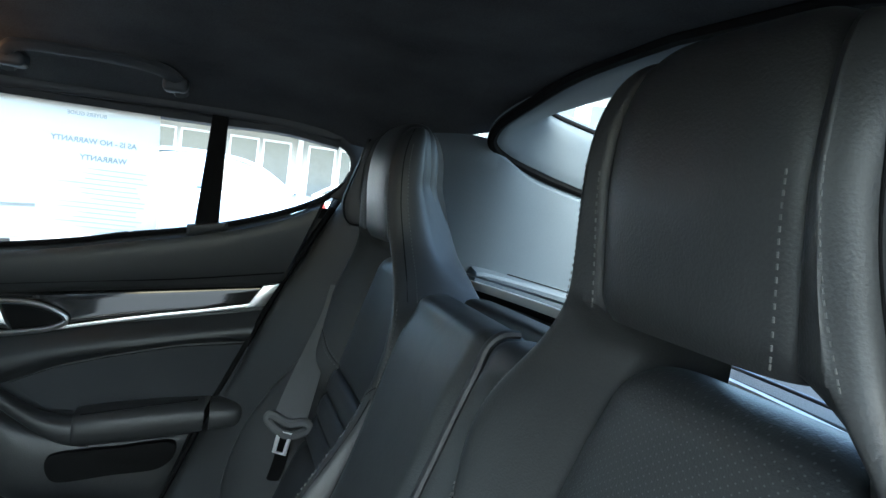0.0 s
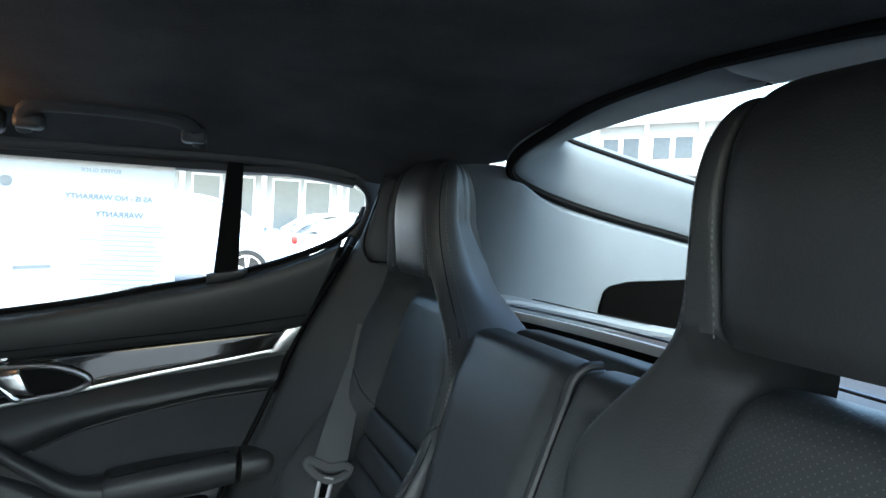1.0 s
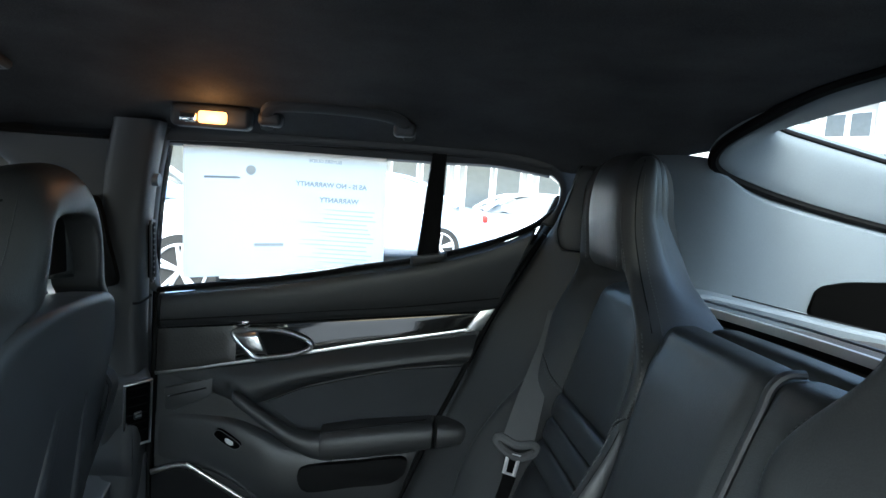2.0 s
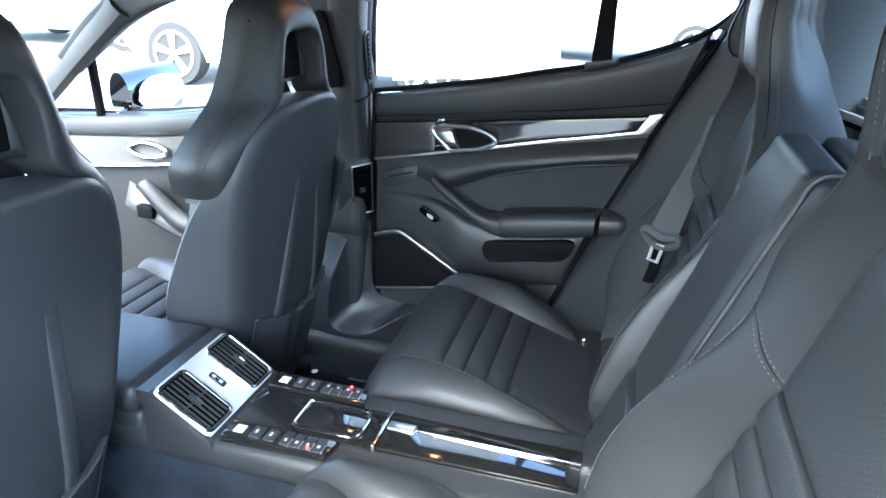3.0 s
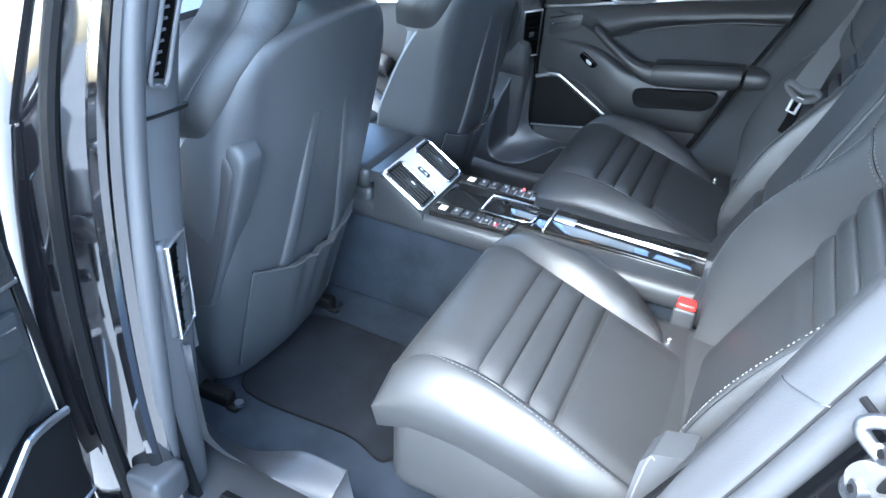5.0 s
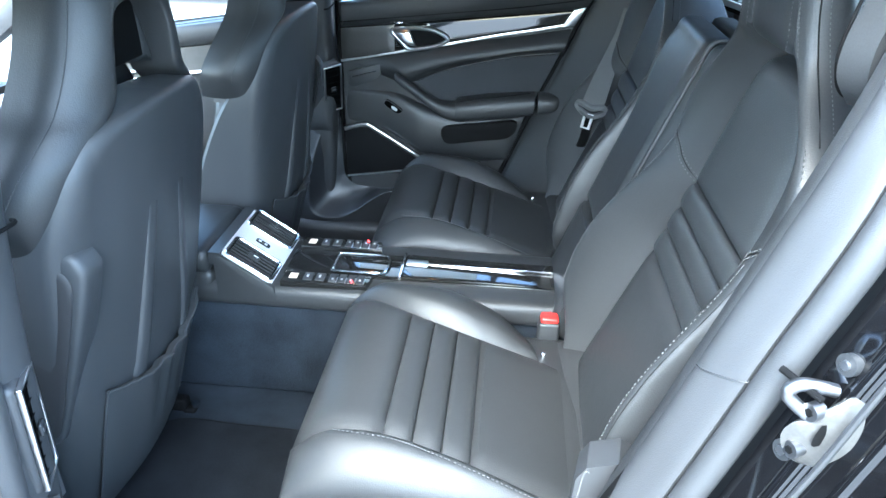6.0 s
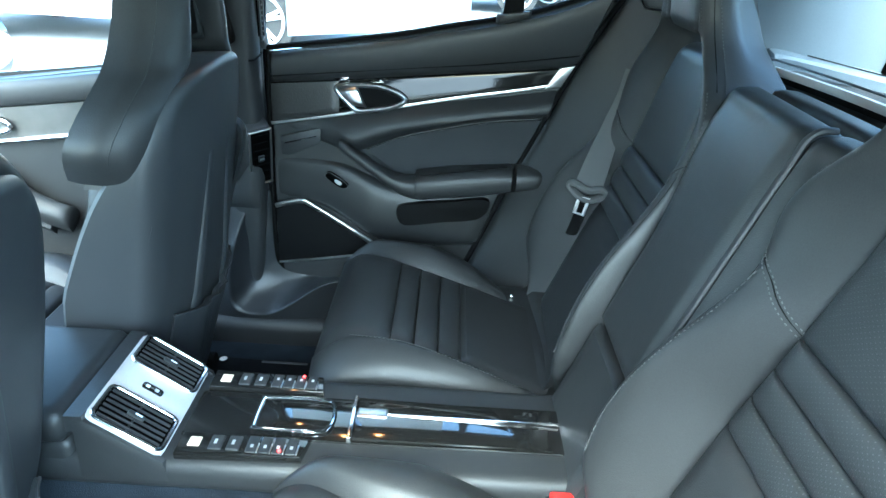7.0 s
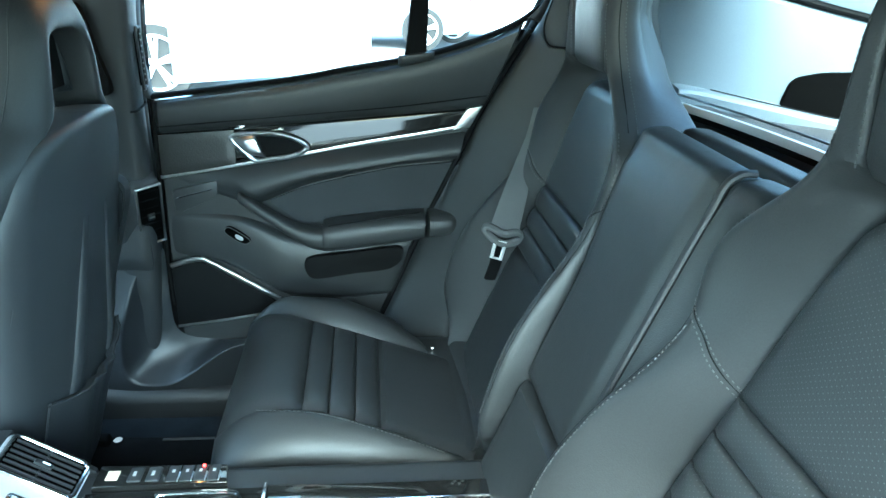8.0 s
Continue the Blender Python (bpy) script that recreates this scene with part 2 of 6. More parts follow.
FRONT_DEPTH = [(0.45, 0.03), (0.85, 0.01), (0.9, 0.0), (0.96, 0.0), (1.02, 0.01), (1.08, 0.02), (1.15, 0.03), (1.26, 0.03)]


def sp(z, y, d=0.0):
    return Vector((smoothed(PROFILE, z) + d, y, z))


def seat_back(seat):
    up = (-0.93, 0, 0.36)
    back = part("backrest", pad([sp(0.47, -0.2, 0.04), sp(0.7, -0.21, 0.04), sp(0.9, -0.19, 0.04), sp(1.03, -0.13, 0.04)],
                                [sp(0.47, 0.2, 0.04), sp(0.7, 0.21, 0.04), sp(0.9, 0.19, 0.04), sp(1.03, 0.13, 0.04)], 0.01, up, T=0.02, e=0.1), LEATHER, seat)
    yi = lambda z: smoothed(INNER, z)
    yo = lambda z: smoothed(FRONT_OUTER, z, 0.015)
    od = lambda z: smoothed(FRONT_DEPTH, z)
    zs = [0.47, 0.56, 0.65, 0.746]
    part("lower_panel", pad([sp(z, -yi(z)) for z in zs], [sp(z, yi(z)) for z in zs], 0.012, up, 12, 16, 0.03, 0.2, 0.15), LEATHER, back)
    z0 = 0.746
    for k in range(3):
        z1 = z0 + 0.04
        zz = [z0, z0 + 0.013, z0 + 0.027, z1]
        part("pleat", pad([sp(z, -yi(z)) for z in zz], [sp(z, yi(z)) for z in zz], 0.012, up, 14, 16, 0.03, 0.5, 0.12), LEATHER, back)
        z0 = z1
    zs = [z0, 0.9, 0.95, 1.0, 1.045]
    part("centre_panel", pad([sp(z, -yi(z)) for z in zs], [sp(z, yi(z)) for z in zs], 0.016, up, 24, 16, 0.06, 0.16, 0.15), PERF, back, "perforated black leather panel")
    for s in (-1, 1):
        bup = (-0.9, s * 0.36, 0.25)
        # bolster up to a slanting seam, then the wing up to the headrest
        zi = [0.46, 0.53, 0.6, 0.67, 0.74, 0.81, 0.872, 0.905, 0.945, 0.985, 1.025, 1.07, 1.12, 1.16, 1.19, 1.212]
        zo = [0.46, 0.535, 0.61, 0.69, 0.77, 0.85, 0.93, 0.955, 0.985, 1.015, 1.045, 1.08, 1.125, 1.162, 1.19, 1.21]
        A = [sp(z, s * yi(z)) for z in zi] + [sp(1.228, s * yi(1.228), 0.006)]
        B = [sp(z, s * yo(z), od(z)) for z in zo] + [sp(1.222, s * yo(1.222), od(1.222))]
        bulge = [(0, 0.05), (0.15, 0.06), (0.3, 0.052), (0.375, 0.047), (0.5, 0.042), (0.65, 0.03), (0.8, 0.024), (1, 0.012)]
        eu = 0.5
        bol = part("side_bolster", pad(A, B, bulge, bup, 96, 18, 0.05, 0.03, eu, 0.4), LEATHER, back)

        def seam(path):
            return [on_pad(A, B, bulge, bup, v, u, 0.03, eu, 0.0012) for v, u in path]

        k = 6 / 16
        part("seam", tube([q - Vector(bup) * 0.0008 for q in seam([(k, u) for u in (0.03, 0.15, 0.3, 0.45, 0.6, 0.8, 0.95)])], 0.0009, 30), DARK, bol)
        for w in (-0.007, 0.007):
            if s > 0:
                stitches(seam([(k + w * 1.8, u) for u in (0.04, 0.2, 0.35, 0.5, 0.62)]), "stitching", bol)
            stitches(seam([(v, 0.635 + w * 3) for v in (0.06, 0.12, 0.2, 0.28, 0.33, k)]), "stitching", bol, r=0.0007)
        stitches(seam([(v, 0.66) for v in (k, 0.42, 0.5, 0.58)]), "stitching", bol)
        stitches(seam([(v, 0.05) for v in (0.72, 0.8, 0.88, 0.96)]), "stitching", bol, 0.0045, 0.0005)
        stitches(seam([(v, 0.82) for v in (0.66, 0.75, 0.85, 0.95)]), "stitching", bol, 0.0045, 0.0006)
    zs = [1.1, 1.12, 1.155, 1.19, 1.225]
    part("headrest_pad", pad([sp(z, -yi(z)) for z in zs], [sp(z, yi(z)) for z in zs], 0.012, (-1, 0, 0.3), 40, 14, 0.03, 0.06, 0.2), LEATHER, back)
    return back


# ---- rear backrest ----
REAR_P = [(0.42, 0.325), (0.50, 0.352), (0.60, 0.393), (0.65, 0.412), (0.72, 0.44), (0.766, 0.458), (0.862, 0.481), (0.92, 0.496), (1.0, 0.515), (1.07, 0.53), (1.3, 0.56)]
REAR_I = [(0.45, 0.15), (0.62, 0.156), (0.72, 0.161), (0.77, 0.158), (0.80, 0.151), (0.862, 0.138), (0.92, 0.128), (1.0, 0.112), (1.045, 0.094), (1.065, 0.081), (1.1, 0.079), (1.3, 0.079)]
EDGE_V = [(0.47, 0.15), (0.52, 0.188), (0.56, 0.222), (0.60, 0.24), (0.65, 0.242), (0.70, 0.24), (0.75, 0.232), (0.80, 0.225), (0.85, 0.215), (0.90, 0.206), (0.92, 0.208), (0.95, 0.219), (0.985, 0.218), (1.02, 0.193), (1.05, 0.16), (1.08, 0.128), (1.11, 0.113), (1.16, 0.104), (1.21, 0.1), (1.3, 0.097)]
EDGE_X = [(0.47, 0.33), (0.52, 0.338), (0.56, 0.32), (0.60, 0.312), (0.65, 0.32), (0.70, 0.334), (0.75, 0.354), (0.80, 0.384), (0.85, 0.42), (0.90, 0.452), (0.95, 0.463), (1.0, 0.474), (1.05, 0.484), (1.1, 0.484), (1.15, 0.476), (1.2, 0.473), (1.25, 0.482), (1.3, 0.49)]
BACK_X = [(0.47, 0.46), (0.7, 0.505), (0.9, 0.555), (1.0, 0.598), (1.04, 0.604), (1.07, 0.594), (1.11, 0.579), (1.16, 0.562), (1.215, 0.546), (1.3, 0.535)]
HEAD_TOP, HEAD_LOW = 1.256, 1.178


def rp(z, y, d=0.0):
    return Vector((smoothed(REAR_P, z) + d, y, z))


def wing_loop(s, z, n=44):
    """One level of the side bolster, wing or headrest cheek: a closed loop from the inner seam round the edge to the back."""
    q = min(z, HEAD_LOW)
    p, yi = smoothed(REAR_P, q), smoothed(REAR_I, q)
    ev, ex, bx = smoothed(EDGE_V, q, 0.018), smoothed(EDGE_X, q, 0.025), smoothed(BACK_X, q)
    if q > 1.07:
        p = p + (ex + 0.004 - p) * min(1.0, (q - 1.07) / 0.03)
    puff = lerp([(0.5, 0.026), (0.7, 0.032), (0.85, 0.022), (0.9, 0.013), (1.0, 0.011), (1.07, 0.007), (1.2, 0.003)], q)
    m = Vector(((p + ex) / 2 - puff, (yi + ev) / 2 + puff * 0.25, 0))
    inner = max(0.0, yi - 0.012)
    pts = [(p + 0.02, yi - 0.004), (p + 0.002, yi), (m.x + (p - m.x) * 0.45, m.y + (yi - m.y) * 0.5), (m.x, m.y), (ex - 0.002, ev - 0.012), (ex + 0.009, ev + 0.001), (ex * 0.55 + bx * 0.45, ev + 0.004), (bx - 0.012, ev - 0.004), (bx, ev - 0.018), (bx, inner)]
    f = min(1.0, max(0.0, (q - 1.03) / 0.05))
    pts[7] = (bx - 0.012 - 0.02 * f, ev - 0.004 - 0.009 * f)
    pts[8] = (bx - 0.003 * f, ev - 0.018 - 0.024 * f)
    c = curve([(x, y, 0) for x, y in pts], n)
    if z > HEAD_LOW:
        t = (z - HEAD_LOW) / (HEAD_TOP - HEAD_LOW)
        k = max(0.0, 1 - t ** 2.2) ** (1 / 2.2)
        xc = 0.516
        c = [Vector((xc + (v.x - xc) * (0.12 + 0.88 * k), 0.06 + (v.y - 0.06) * (0.35 + 0.65 * k), 0)) for v in c]
    return [Vector((v.x, s * v.y, z)) for v in c]


def rear_back(seat):
    up = (-0.93, 0, 0.36)
    yi = lambda z: smoothed(REAR_I, z)
    strip = lambda zs, y: [rp(z, y(z)) for z in zs]
    inn, out = (lambda z: -yi(z) + 0.001), (lambda z: yi(z) - 0.001)
    zs = [0.47, 0.7, 0.9, 1.03]
    back = part("backrest", pad([rp(z, -0.15 + 0.05 * max(0, z - 0.6), 0.035) for z in zs], [rp(z, 0.15 - 0.05 * max(0, z - 0.6), 0.035) for z in zs], 0.01, up, T=0.04, e=0.1), LEATHER, seat)
    zs = [0.46, 0.55, 0.64, 0.732]
    part("lower_panel", pad(strip(zs, inn), strip(zs, out), 0.013, up, 14, 18, 0.03, 0.16, 0.13), LEATHER, back)
    for k in range(3):
        z0, z1 = ((0.732, 0.773), (0.773, 0.815), (0.815, 0.859))[k]
        zz = [z0 + (z1 - z0) * j / 3 for j in range(4)]
        part("pleat", pad(strip(zz, inn), strip(zz, out), 0.014, up, 16, 18, 0.03, 0.5, 0.1), PERF, back)
    zs = [0.859, 0.91, 0.955, 0.995, 1.025, 1.04]
    A, B = strip(zs, inn), strip(zs, out)
    for q, sd in ((A, -1), (B, 1)):
        q += [rp(1.053, sd * 0.086, 0.006), rp(1.06, sd * 0.08, 0.022), rp(1.058, sd * 0.078, 0.045)]
    part("centre_panel", pad(A, B, [(0, 0.012), (0.3, 0.015), (0.7, 0.014), (1, 0.011)], (-0.85, 0, 0.5), 48, 24, 0.03, 0.07, 0.35), PERF, back, "perforated black leather panel")
    for s in (-1, 1):
        bm = bmesh.new()
        levels = [0.462 + (HEAD_LOW - 0.462) * k / 92 for k in range(93)] + [HEAD_LOW + (HEAD_TOP - HEAD_LOW) * math.sin(math.pi / 2 * k / 20) for k in range(1, 21)]
        vs = grid_mesh(bm, [wing_loop(s, z) for z in levels], True)
        bm.faces.new(vs[0])
        bm.faces.new(vs[-1])
        bol = part("side_bolster", bm, LEATHER, back)

        def on_wing(u, z, lift=0.0012):
            """u from the inner seam (0) to the stitched edge (1)."""
            c = wing_loop(s, z)
            f = (1 + 3.6 * u) / 9 * 44
            p = c[int(f)].lerp(c[min(44, int(f) + 1)], f - int(f))
            return p + Vector((-0.9, s * 0.3 * u, 0.2)) * lift

        cut = [(0.0, 0.86), (0.2, 0.874), (0.4, 0.888), (0.6, 0.902), (0.8, 0.915), (0.95, 0.925), (1.05, 0.931)]
        part("seam", tube([on_wing(u, z, -0.0003) for u, z in cut], 0.0009, 30), DARK, bol)
        for d in (-0.0042, 0.0042):
            stitches([on_wing(u, z + d) for u, z in cut[:-1]], "stitching", bol, 0.0055)
        stitches([on_wing(0.84, z, 0.0012) for z in (0.62, 0.68, 0.74, 0.8, 0.86, 0.905)], "stitching", bol, 0.0055)
        part("seam", tube([on_wing(1.0, z, -0.0003) for z in (0.6, 0.66, 0.72, 0.78, 0.84, 0.88, 0.912)], 0.0007, 40), DARK, bol)
        stitches([on_wing(1.02, z, 0.0006) for z in (0.93, 0.95, 0.98, 1.01, 1.03)], "stitching", bol, 0.0055)
        stitches([on_wing(0.85, z, 0.0008) for z in (1.1, 1.13, 1.16, 1.19)], "stitching", bol, 0.0045, 0.0005)
        part("seam", tube([on_wing(1.15, z, 0.0) for z in (1.03, 1.06, 1.1, 1.15, 1.2, 1.23, 1.25)], 0.0008, 40), DARK, bol)
        stitches([on_wing(1.24, z, 0.0016) for z in (1.03, 1.06, 1.1, 1.15, 1.2, 1.23)], "stitching", bol, 0.0045, 0.0005)
    # padded middle of the headrest between the cheeks
    rows = []
    for k in range(41):
        z = 1.093 + (HEAD_TOP + 0.008 - 1.093) * math.sin(math.pi / 2 * k / 40)
        low = max(0.0, (1.109 - z) / 0.016)
        t = max(0.0, (z - HEAD_LOW) / (HEAD_TOP + 0.008 - HEAD_LOW))
        sc = max(0.0, 1 - t ** 2.2) ** (1 / 2.2) * (1 - 0.25 * low ** 2)
        q = min(z, HEAD_LOW)
        xf, xb = smoothed(EDGE_X, q) - 0.003, smoothed(BACK_X, q) - 0.004
        xc = 0.514 + 0.004 * t
        w = 0.0805 * (0.45 + 0.55 * min(1.0, max(0.0, 1 - t ** 4) ** 0.4)) * (1 - 0.06 * low ** 2)
        row = []
        for j in range(56):
            a = 6.2832 * j / 56
            c, d = math.cos(a), math.sin(a)
            hd = (xc - xf) if c < 0 else (xb - xc)
            row.append(Vector((xc + hd * (0.08 + 0.92 * sc) * math.copysign(abs(c) ** 0.42, c), w * math.copysign(abs(d) ** 0.5, d), z)))
        rows.append(row)
    bm = bmesh.new()
    vs = grid_mesh(bm, rows, True)
    bm.faces.new(vs[0])
    bm.faces.new(vs[-1])
    part("headrest_pad", bm, LEATHER, back)
    for s in (-1, 1):
        stitches([Vector((smoothed(EDGE_X, z) - 0.0025, s * 0.0735, z)) for z in (1.1, 1.13, 1.16, 1.185)], "stitching", back, 0.005, 0.0006)
    return back


CUSHION = [(-0.10, 0.50), (-0.075, 0.54), (-0.04, 0.562), (0.02, 0.565), (0.10, 0.553), (0.17, 0.535), (0.25, 0.508), (0.30, 0.492), (0.37, 0.475)]
PANEL = [(-0.1, 0.212), (-0.05, 0.198), (0.0, 0.165), (0.035, 0.15), (0.1, 0.132), (0.157, 0.122), (0.29, 0.118), (0.37, 0.115)]
PANEL_DOOR = [(-0.1, 0.165), (-0.06, 0.155), (0.03, 0.156), (0.1, 0.166), (0.17, 0.178), (0.3, 0.2), (0.37, 0.205)]


def cp(x, y, d=0.0):
    return Vector((x, y, smoothed(CUSHION, x) + d))


def seat_cushion(seat):
    yp = lambda x: smoothed(PANEL, x)
    yq = lambda x: smoothed(PANEL_DOOR, x)
    base = part("cushion", rbox(-0.075, 0.36, -0.215, 0.215, 0.3, 0.5, 0.04, 5), LEATHER, seat)
    spans = [(-0.088, 0.045, 0.3, "thigh_panel"), (0.045, 0.087, 0.5, "pleat"), (0.087, 0.129, 0.5, "pleat"), (0.129, 0.171, 0.5, "pleat"), (0.171, 0.345, 0.12, "seat_panel")]
    for x0, x1, e, name in spans:
        xs = [x0 + (x1 - x0) * k / 4 for k in range(5)]
        part(name, pad([cp(x, -yq(x)) for x in xs], [cp(x, yp(x)) for x in xs], 0.011, (-0.15, 0, 1), 12, 18, 0.05, e, 0.14), LEATHER, base)
    for s in (-1, 1):
        xs = [-0.09, -0.03, 0.05, 0.13, 0.19, 0.235, 0.275] if s > 0 else [-0.09, -0.03, 0.05, 0.13, 0.2, 0.26, 0.31]
        bol = part("cushion_bolster", pad([cp(x, s * (yp(x) if s > 0 else yq(x))) for x in xs], [cp(x, s * (0.23 - (0.45 * max(0, x - 0.2) if s > 0 else 0)), -0.05 if x > -0.05 else -0.03) for x in xs], [(0, 0.008), (0.2, 0.044), (0.45, 0.06), (0.7, 0.046), (1, 0.016)] if s > 0 else [(0, 0.01), (0.3, 0.03), (0.6, 0.036), (1, 0.03)],
                                          (0, s * (0.5 if s > 0 else 0.3), 1), 36, 18, 0.06, 0.12, 0.5), LEATHER, base)
        if s < 0:
            stitches([cp(x, -yq(x) - 0.02, 0.021) for x in (-0.02, 0.06, 0.12, 0.2, 0.27)], "stitching", bol)
    part("cushion_button", rbox(0.279, 0.289, 0.13, 0.14, 0.495, 0.508, 0.004), CHROME, base, "small bright button")
    return base


rear = thing("bucket_seat", "black leather bucket rear seat with pleated cushion and integrated headrest", "car seat", "rear seats")
rear_back(rear).location.y = -0.018
seat_cushion(rear)
rear.location = (0, -0.325, 0)
copy_thing(rear, pose(-0.01, 0.362, -0.004))


# ---- front seats ----
front = thing("sports_seat", "black leather sports car seat with hard back shell and stretch pocket", "car seat", "front seats")
def shell_x(z, d=0.0):
    return 0.502 + (z - 0.645) * (0.19 if z > 0.645 else 0.3) + d


def shell_b(z, y, d=0.0):
    """The back shell's face, bowed backwards in the middle."""
    return shell_x(z, d) + 0.02 * (1 - min(1.0, abs(y) / 0.15) ** 2)


fb = seat_back(front)
seat_cushion(front)
for ob in [fb] + list(fb.children_recursive):
    for v in ob.data.vertices:
        # the padding stays inside the back shell
        if v.co.z < 1.06 and abs(v.co.y) < 0.2:
            v.co.x = min(v.co.x, shell_x(v.co.z) - 0.05 - 0.25 * max(0.0, v.co.z - 0.96))
        side = lerp([(0.345, 0.138), (0.45, 0.166), (0.6, 0.187), (0.75, 0.197), (0.86, 0.3)], v.co.z)
        v.co.y = max(-side, min(side, v.co.y))
        if v.co.z > 1.1:
            v.co.z = 1.1 + (v.co.z - 1.1) * 0.72
        rise = min(1.0, max(0.0, (v.co.z - 0.86) / 0.1))
        v.co.x -= 0.03 * rise
        v.co.y *= 1 - 0.3 * rise

# one leather skin round the opening in the headrest, wrapping forward over wings and top
RIM = [(0.205, 0.885, 0.5), (0.19, 0.94, 0.53), (0.15, 0.998, 0.556), (0.108, 1.03, 0.567), (0.082, 1.052, 0.572), (0.074, 1.095, 0.576), (0.068, 1.125, 0.577), (0.055, 1.148, 0.576), (0.03, 1.157, 0.575), (0.0, 1.158, 0.575)]
EDGE = [(0.214, 0.895, 0.472), (0.238, 0.945, 0.487), (0.219, 0.99, 0.506), (0.188, 1.025, 0.521), (0.157, 1.055, 0.529), (0.128, 1.105, 0.537), (0.108, 1.155, 0.541), (0.09, 1.198, 0.543), (0.06, 1.221, 0.548), (0.0, 1.228, 0.552)]
both = lambda t: curve([(x, -y, z) for y, z, x in t] + [(x, y, z) for y, z, x in reversed(t[:-1])], 96)
rows, seam_line = [], []
for a, b in zip(both(RIM), both(EDGE)):
    o = Vector((0, b.y - a.y, b.z - a.z)).normalized()
    X = Vector((1, 0, 0))
    c = Vector((0, 0, 1.05))
    inn = Vector((0, c.y - b.y, c.z - b.z)) * 0.05
    sec = curve([a - X * 0.07, a - X * 0.012, a + o * 0.004, a.lerp(b, 0.3) + X * 0.012, a.lerp(b, 0.62) + X * 0.012, a.lerp(b, 0.88) + X * 0.002, b - X * 0.014, b + inn * 0.15 - X * 0.036, b + inn * 0.6 - X * 0.06], 32)
    rows.append(sec)
    seam_line.append(a.lerp(b, 0.9) + X * 0.0015)
bm = bmesh.new()
grid_mesh(bm, rows)
skin = part("headrest_skin", bm, LEATHER, fb)
# dark plate added inside the headrest opening, standing for its shade
part("headrest_cavity", rbox(0.527, 0.533, -0.1, 0.1, 1.07, 1.18, 0.003), DARK, fb)
for q in (seam_line[4:40], seam_line[57:93]):
    part("seam", tube(q, 0.0009, 40), COVER, skin)


SHELL_F = [(0.36, 0.36), (0.5, 0.34), (0.62, 0.345), (0.7, 0.36), (0.8, 0.41), (0.86, 0.445), (0.9, 0.475), (0.94, 0.505), (1.0, 0.53), (1.04, 0.53)]
half = curve([(0, 0.15, 0.345), (0, 0.178, 0.45), (0, 0.2, 0.6), (0, 0.211, 0.75), (0, 0.215, 0.86), (0, 0.211, 0.915), (0, 0.198, 0.96), (0, 0.176, 0.995), (0, 0.145, 1.021), (0, 0.1, 1.035), (0, 0.05, 1.041), (0, 0.0, 1.043)], 72)
bm = bmesh.new()
rows = []
for k, q in enumerate(half):
    d = half[min(k + 1, 72)] - half[max(k - 1, 0)]
    n = Vector((0, -d.z, d.y)).normalized()
    R = min(0.07 if q.z < 0.9 else 0.07 - 0.4 * (q.z - 0.9), max(q.y, 0.015))
    left = [Vector((smoothed(SHELL_F, q.z, 0.02) - 0.01, q.y - 0.012, q.z)), Vector((smoothed(SHELL_F, q.z, 0.02), q.y, q.z)), Vector((shell_x(q.z) * 0.6 + smoothed(SHELL_F, q.z, 0.02) * 0.4 - R * 0.5, q.y, q.z))]
    for m in range(9):
        a = math.pi / 2 * m / 8
        p = q + n * (R * (1 - math.cos(a)))
        left.append(Vector((shell_b(p.z, p.y) - min(R, 0.045) * 0.9 * (1 - math.sin(a)), max(p.y, 0.0), p.z)))
    e = left[-1]
    mid = [Vector((shell_b(e.z, e.y * f), e.y * f, e.z)) for f in (0.8, 0.6, 0.4, 0.2, 0.0, -0.2, -0.4, -0.6, -0.8)]
    rows.append(left + mid + [Vector((p.x, -p.y, p.z)) for p in reversed(left)])
grid_mesh(bm, rows)
part("back_shell", bm, SHELL, front, "smooth black back shell")
for s in (-1, 1):
    ra, rb = (lambda z: s * (0.03 + 0.115 * (0.9 - z))), (lambda z: s * (0.052 + 0.15 * (0.9 - z)))
    zz = (0.42, 0.55, 0.65, 0.75, 0.84, 0.9)
    part("shell_rib", pad([(shell_b(z, ra(z), -0.001), ra(z), z) for z in zz], [(shell_b(z, rb(z), -0.001), rb(z), z) for z in zz], [(0, 0.0075), (0.6, 0.0075), (1, 0.001)], (1, 0, 0), 30, 14, 0.004, 0.05, 0.5), SHELL, front)
bm = bmesh.new()
rows = []
for i in range(17):
    v = i / 16
    row = []
    for j in range(25):
        u = j / 24 * 2 - 1
        ztop = 0.635 - 0.006 * u - 0.03 * (1 - u * u) + 0.0006 * math.sin(u * 41)
        z = 0.4 + (ztop - 0.4) * v
        y = u * (0.142 + 0.01 * v)
        fold = 0.004 * math.sin(u * 15 + 3.0 * v + 1.5 * math.sin(u * 5)) * v * (1 - u * u) + 0.0012 * math.sin(u * 41 + 4 * v) * v ** 3
        row.append(Vector((shell_b(z, y, 0.004 + 0.012 * (1 - u ** 4) * (0.3 + 0.7 * v)) + fold, y, z)))
    rows.append(row)
vt = grid_mesh(bm, rows)
vb = grid_mesh(bm, [[p - Vector((0.012, 0, 0)) for p in r] for r in rows])
for k in range(24):
    bm.faces.new((vt[16][k], vt[16][k + 1], vb[16][k + 1], vb[16][k]))
pocket = part("seat_pocket", bm, SHELL, front, "gathered black stretch pocket")
part("pocket_hem", tube([r + Vector((0.001, 0, 0.001)) for r in rows[16]], 0.0024, 24, smooth=False), SHELL, pocket)
part("pocket_edge", tube([rows[i][0] for i in range(17)], 0.0025, 16, smooth=False), SHELL, pocket)
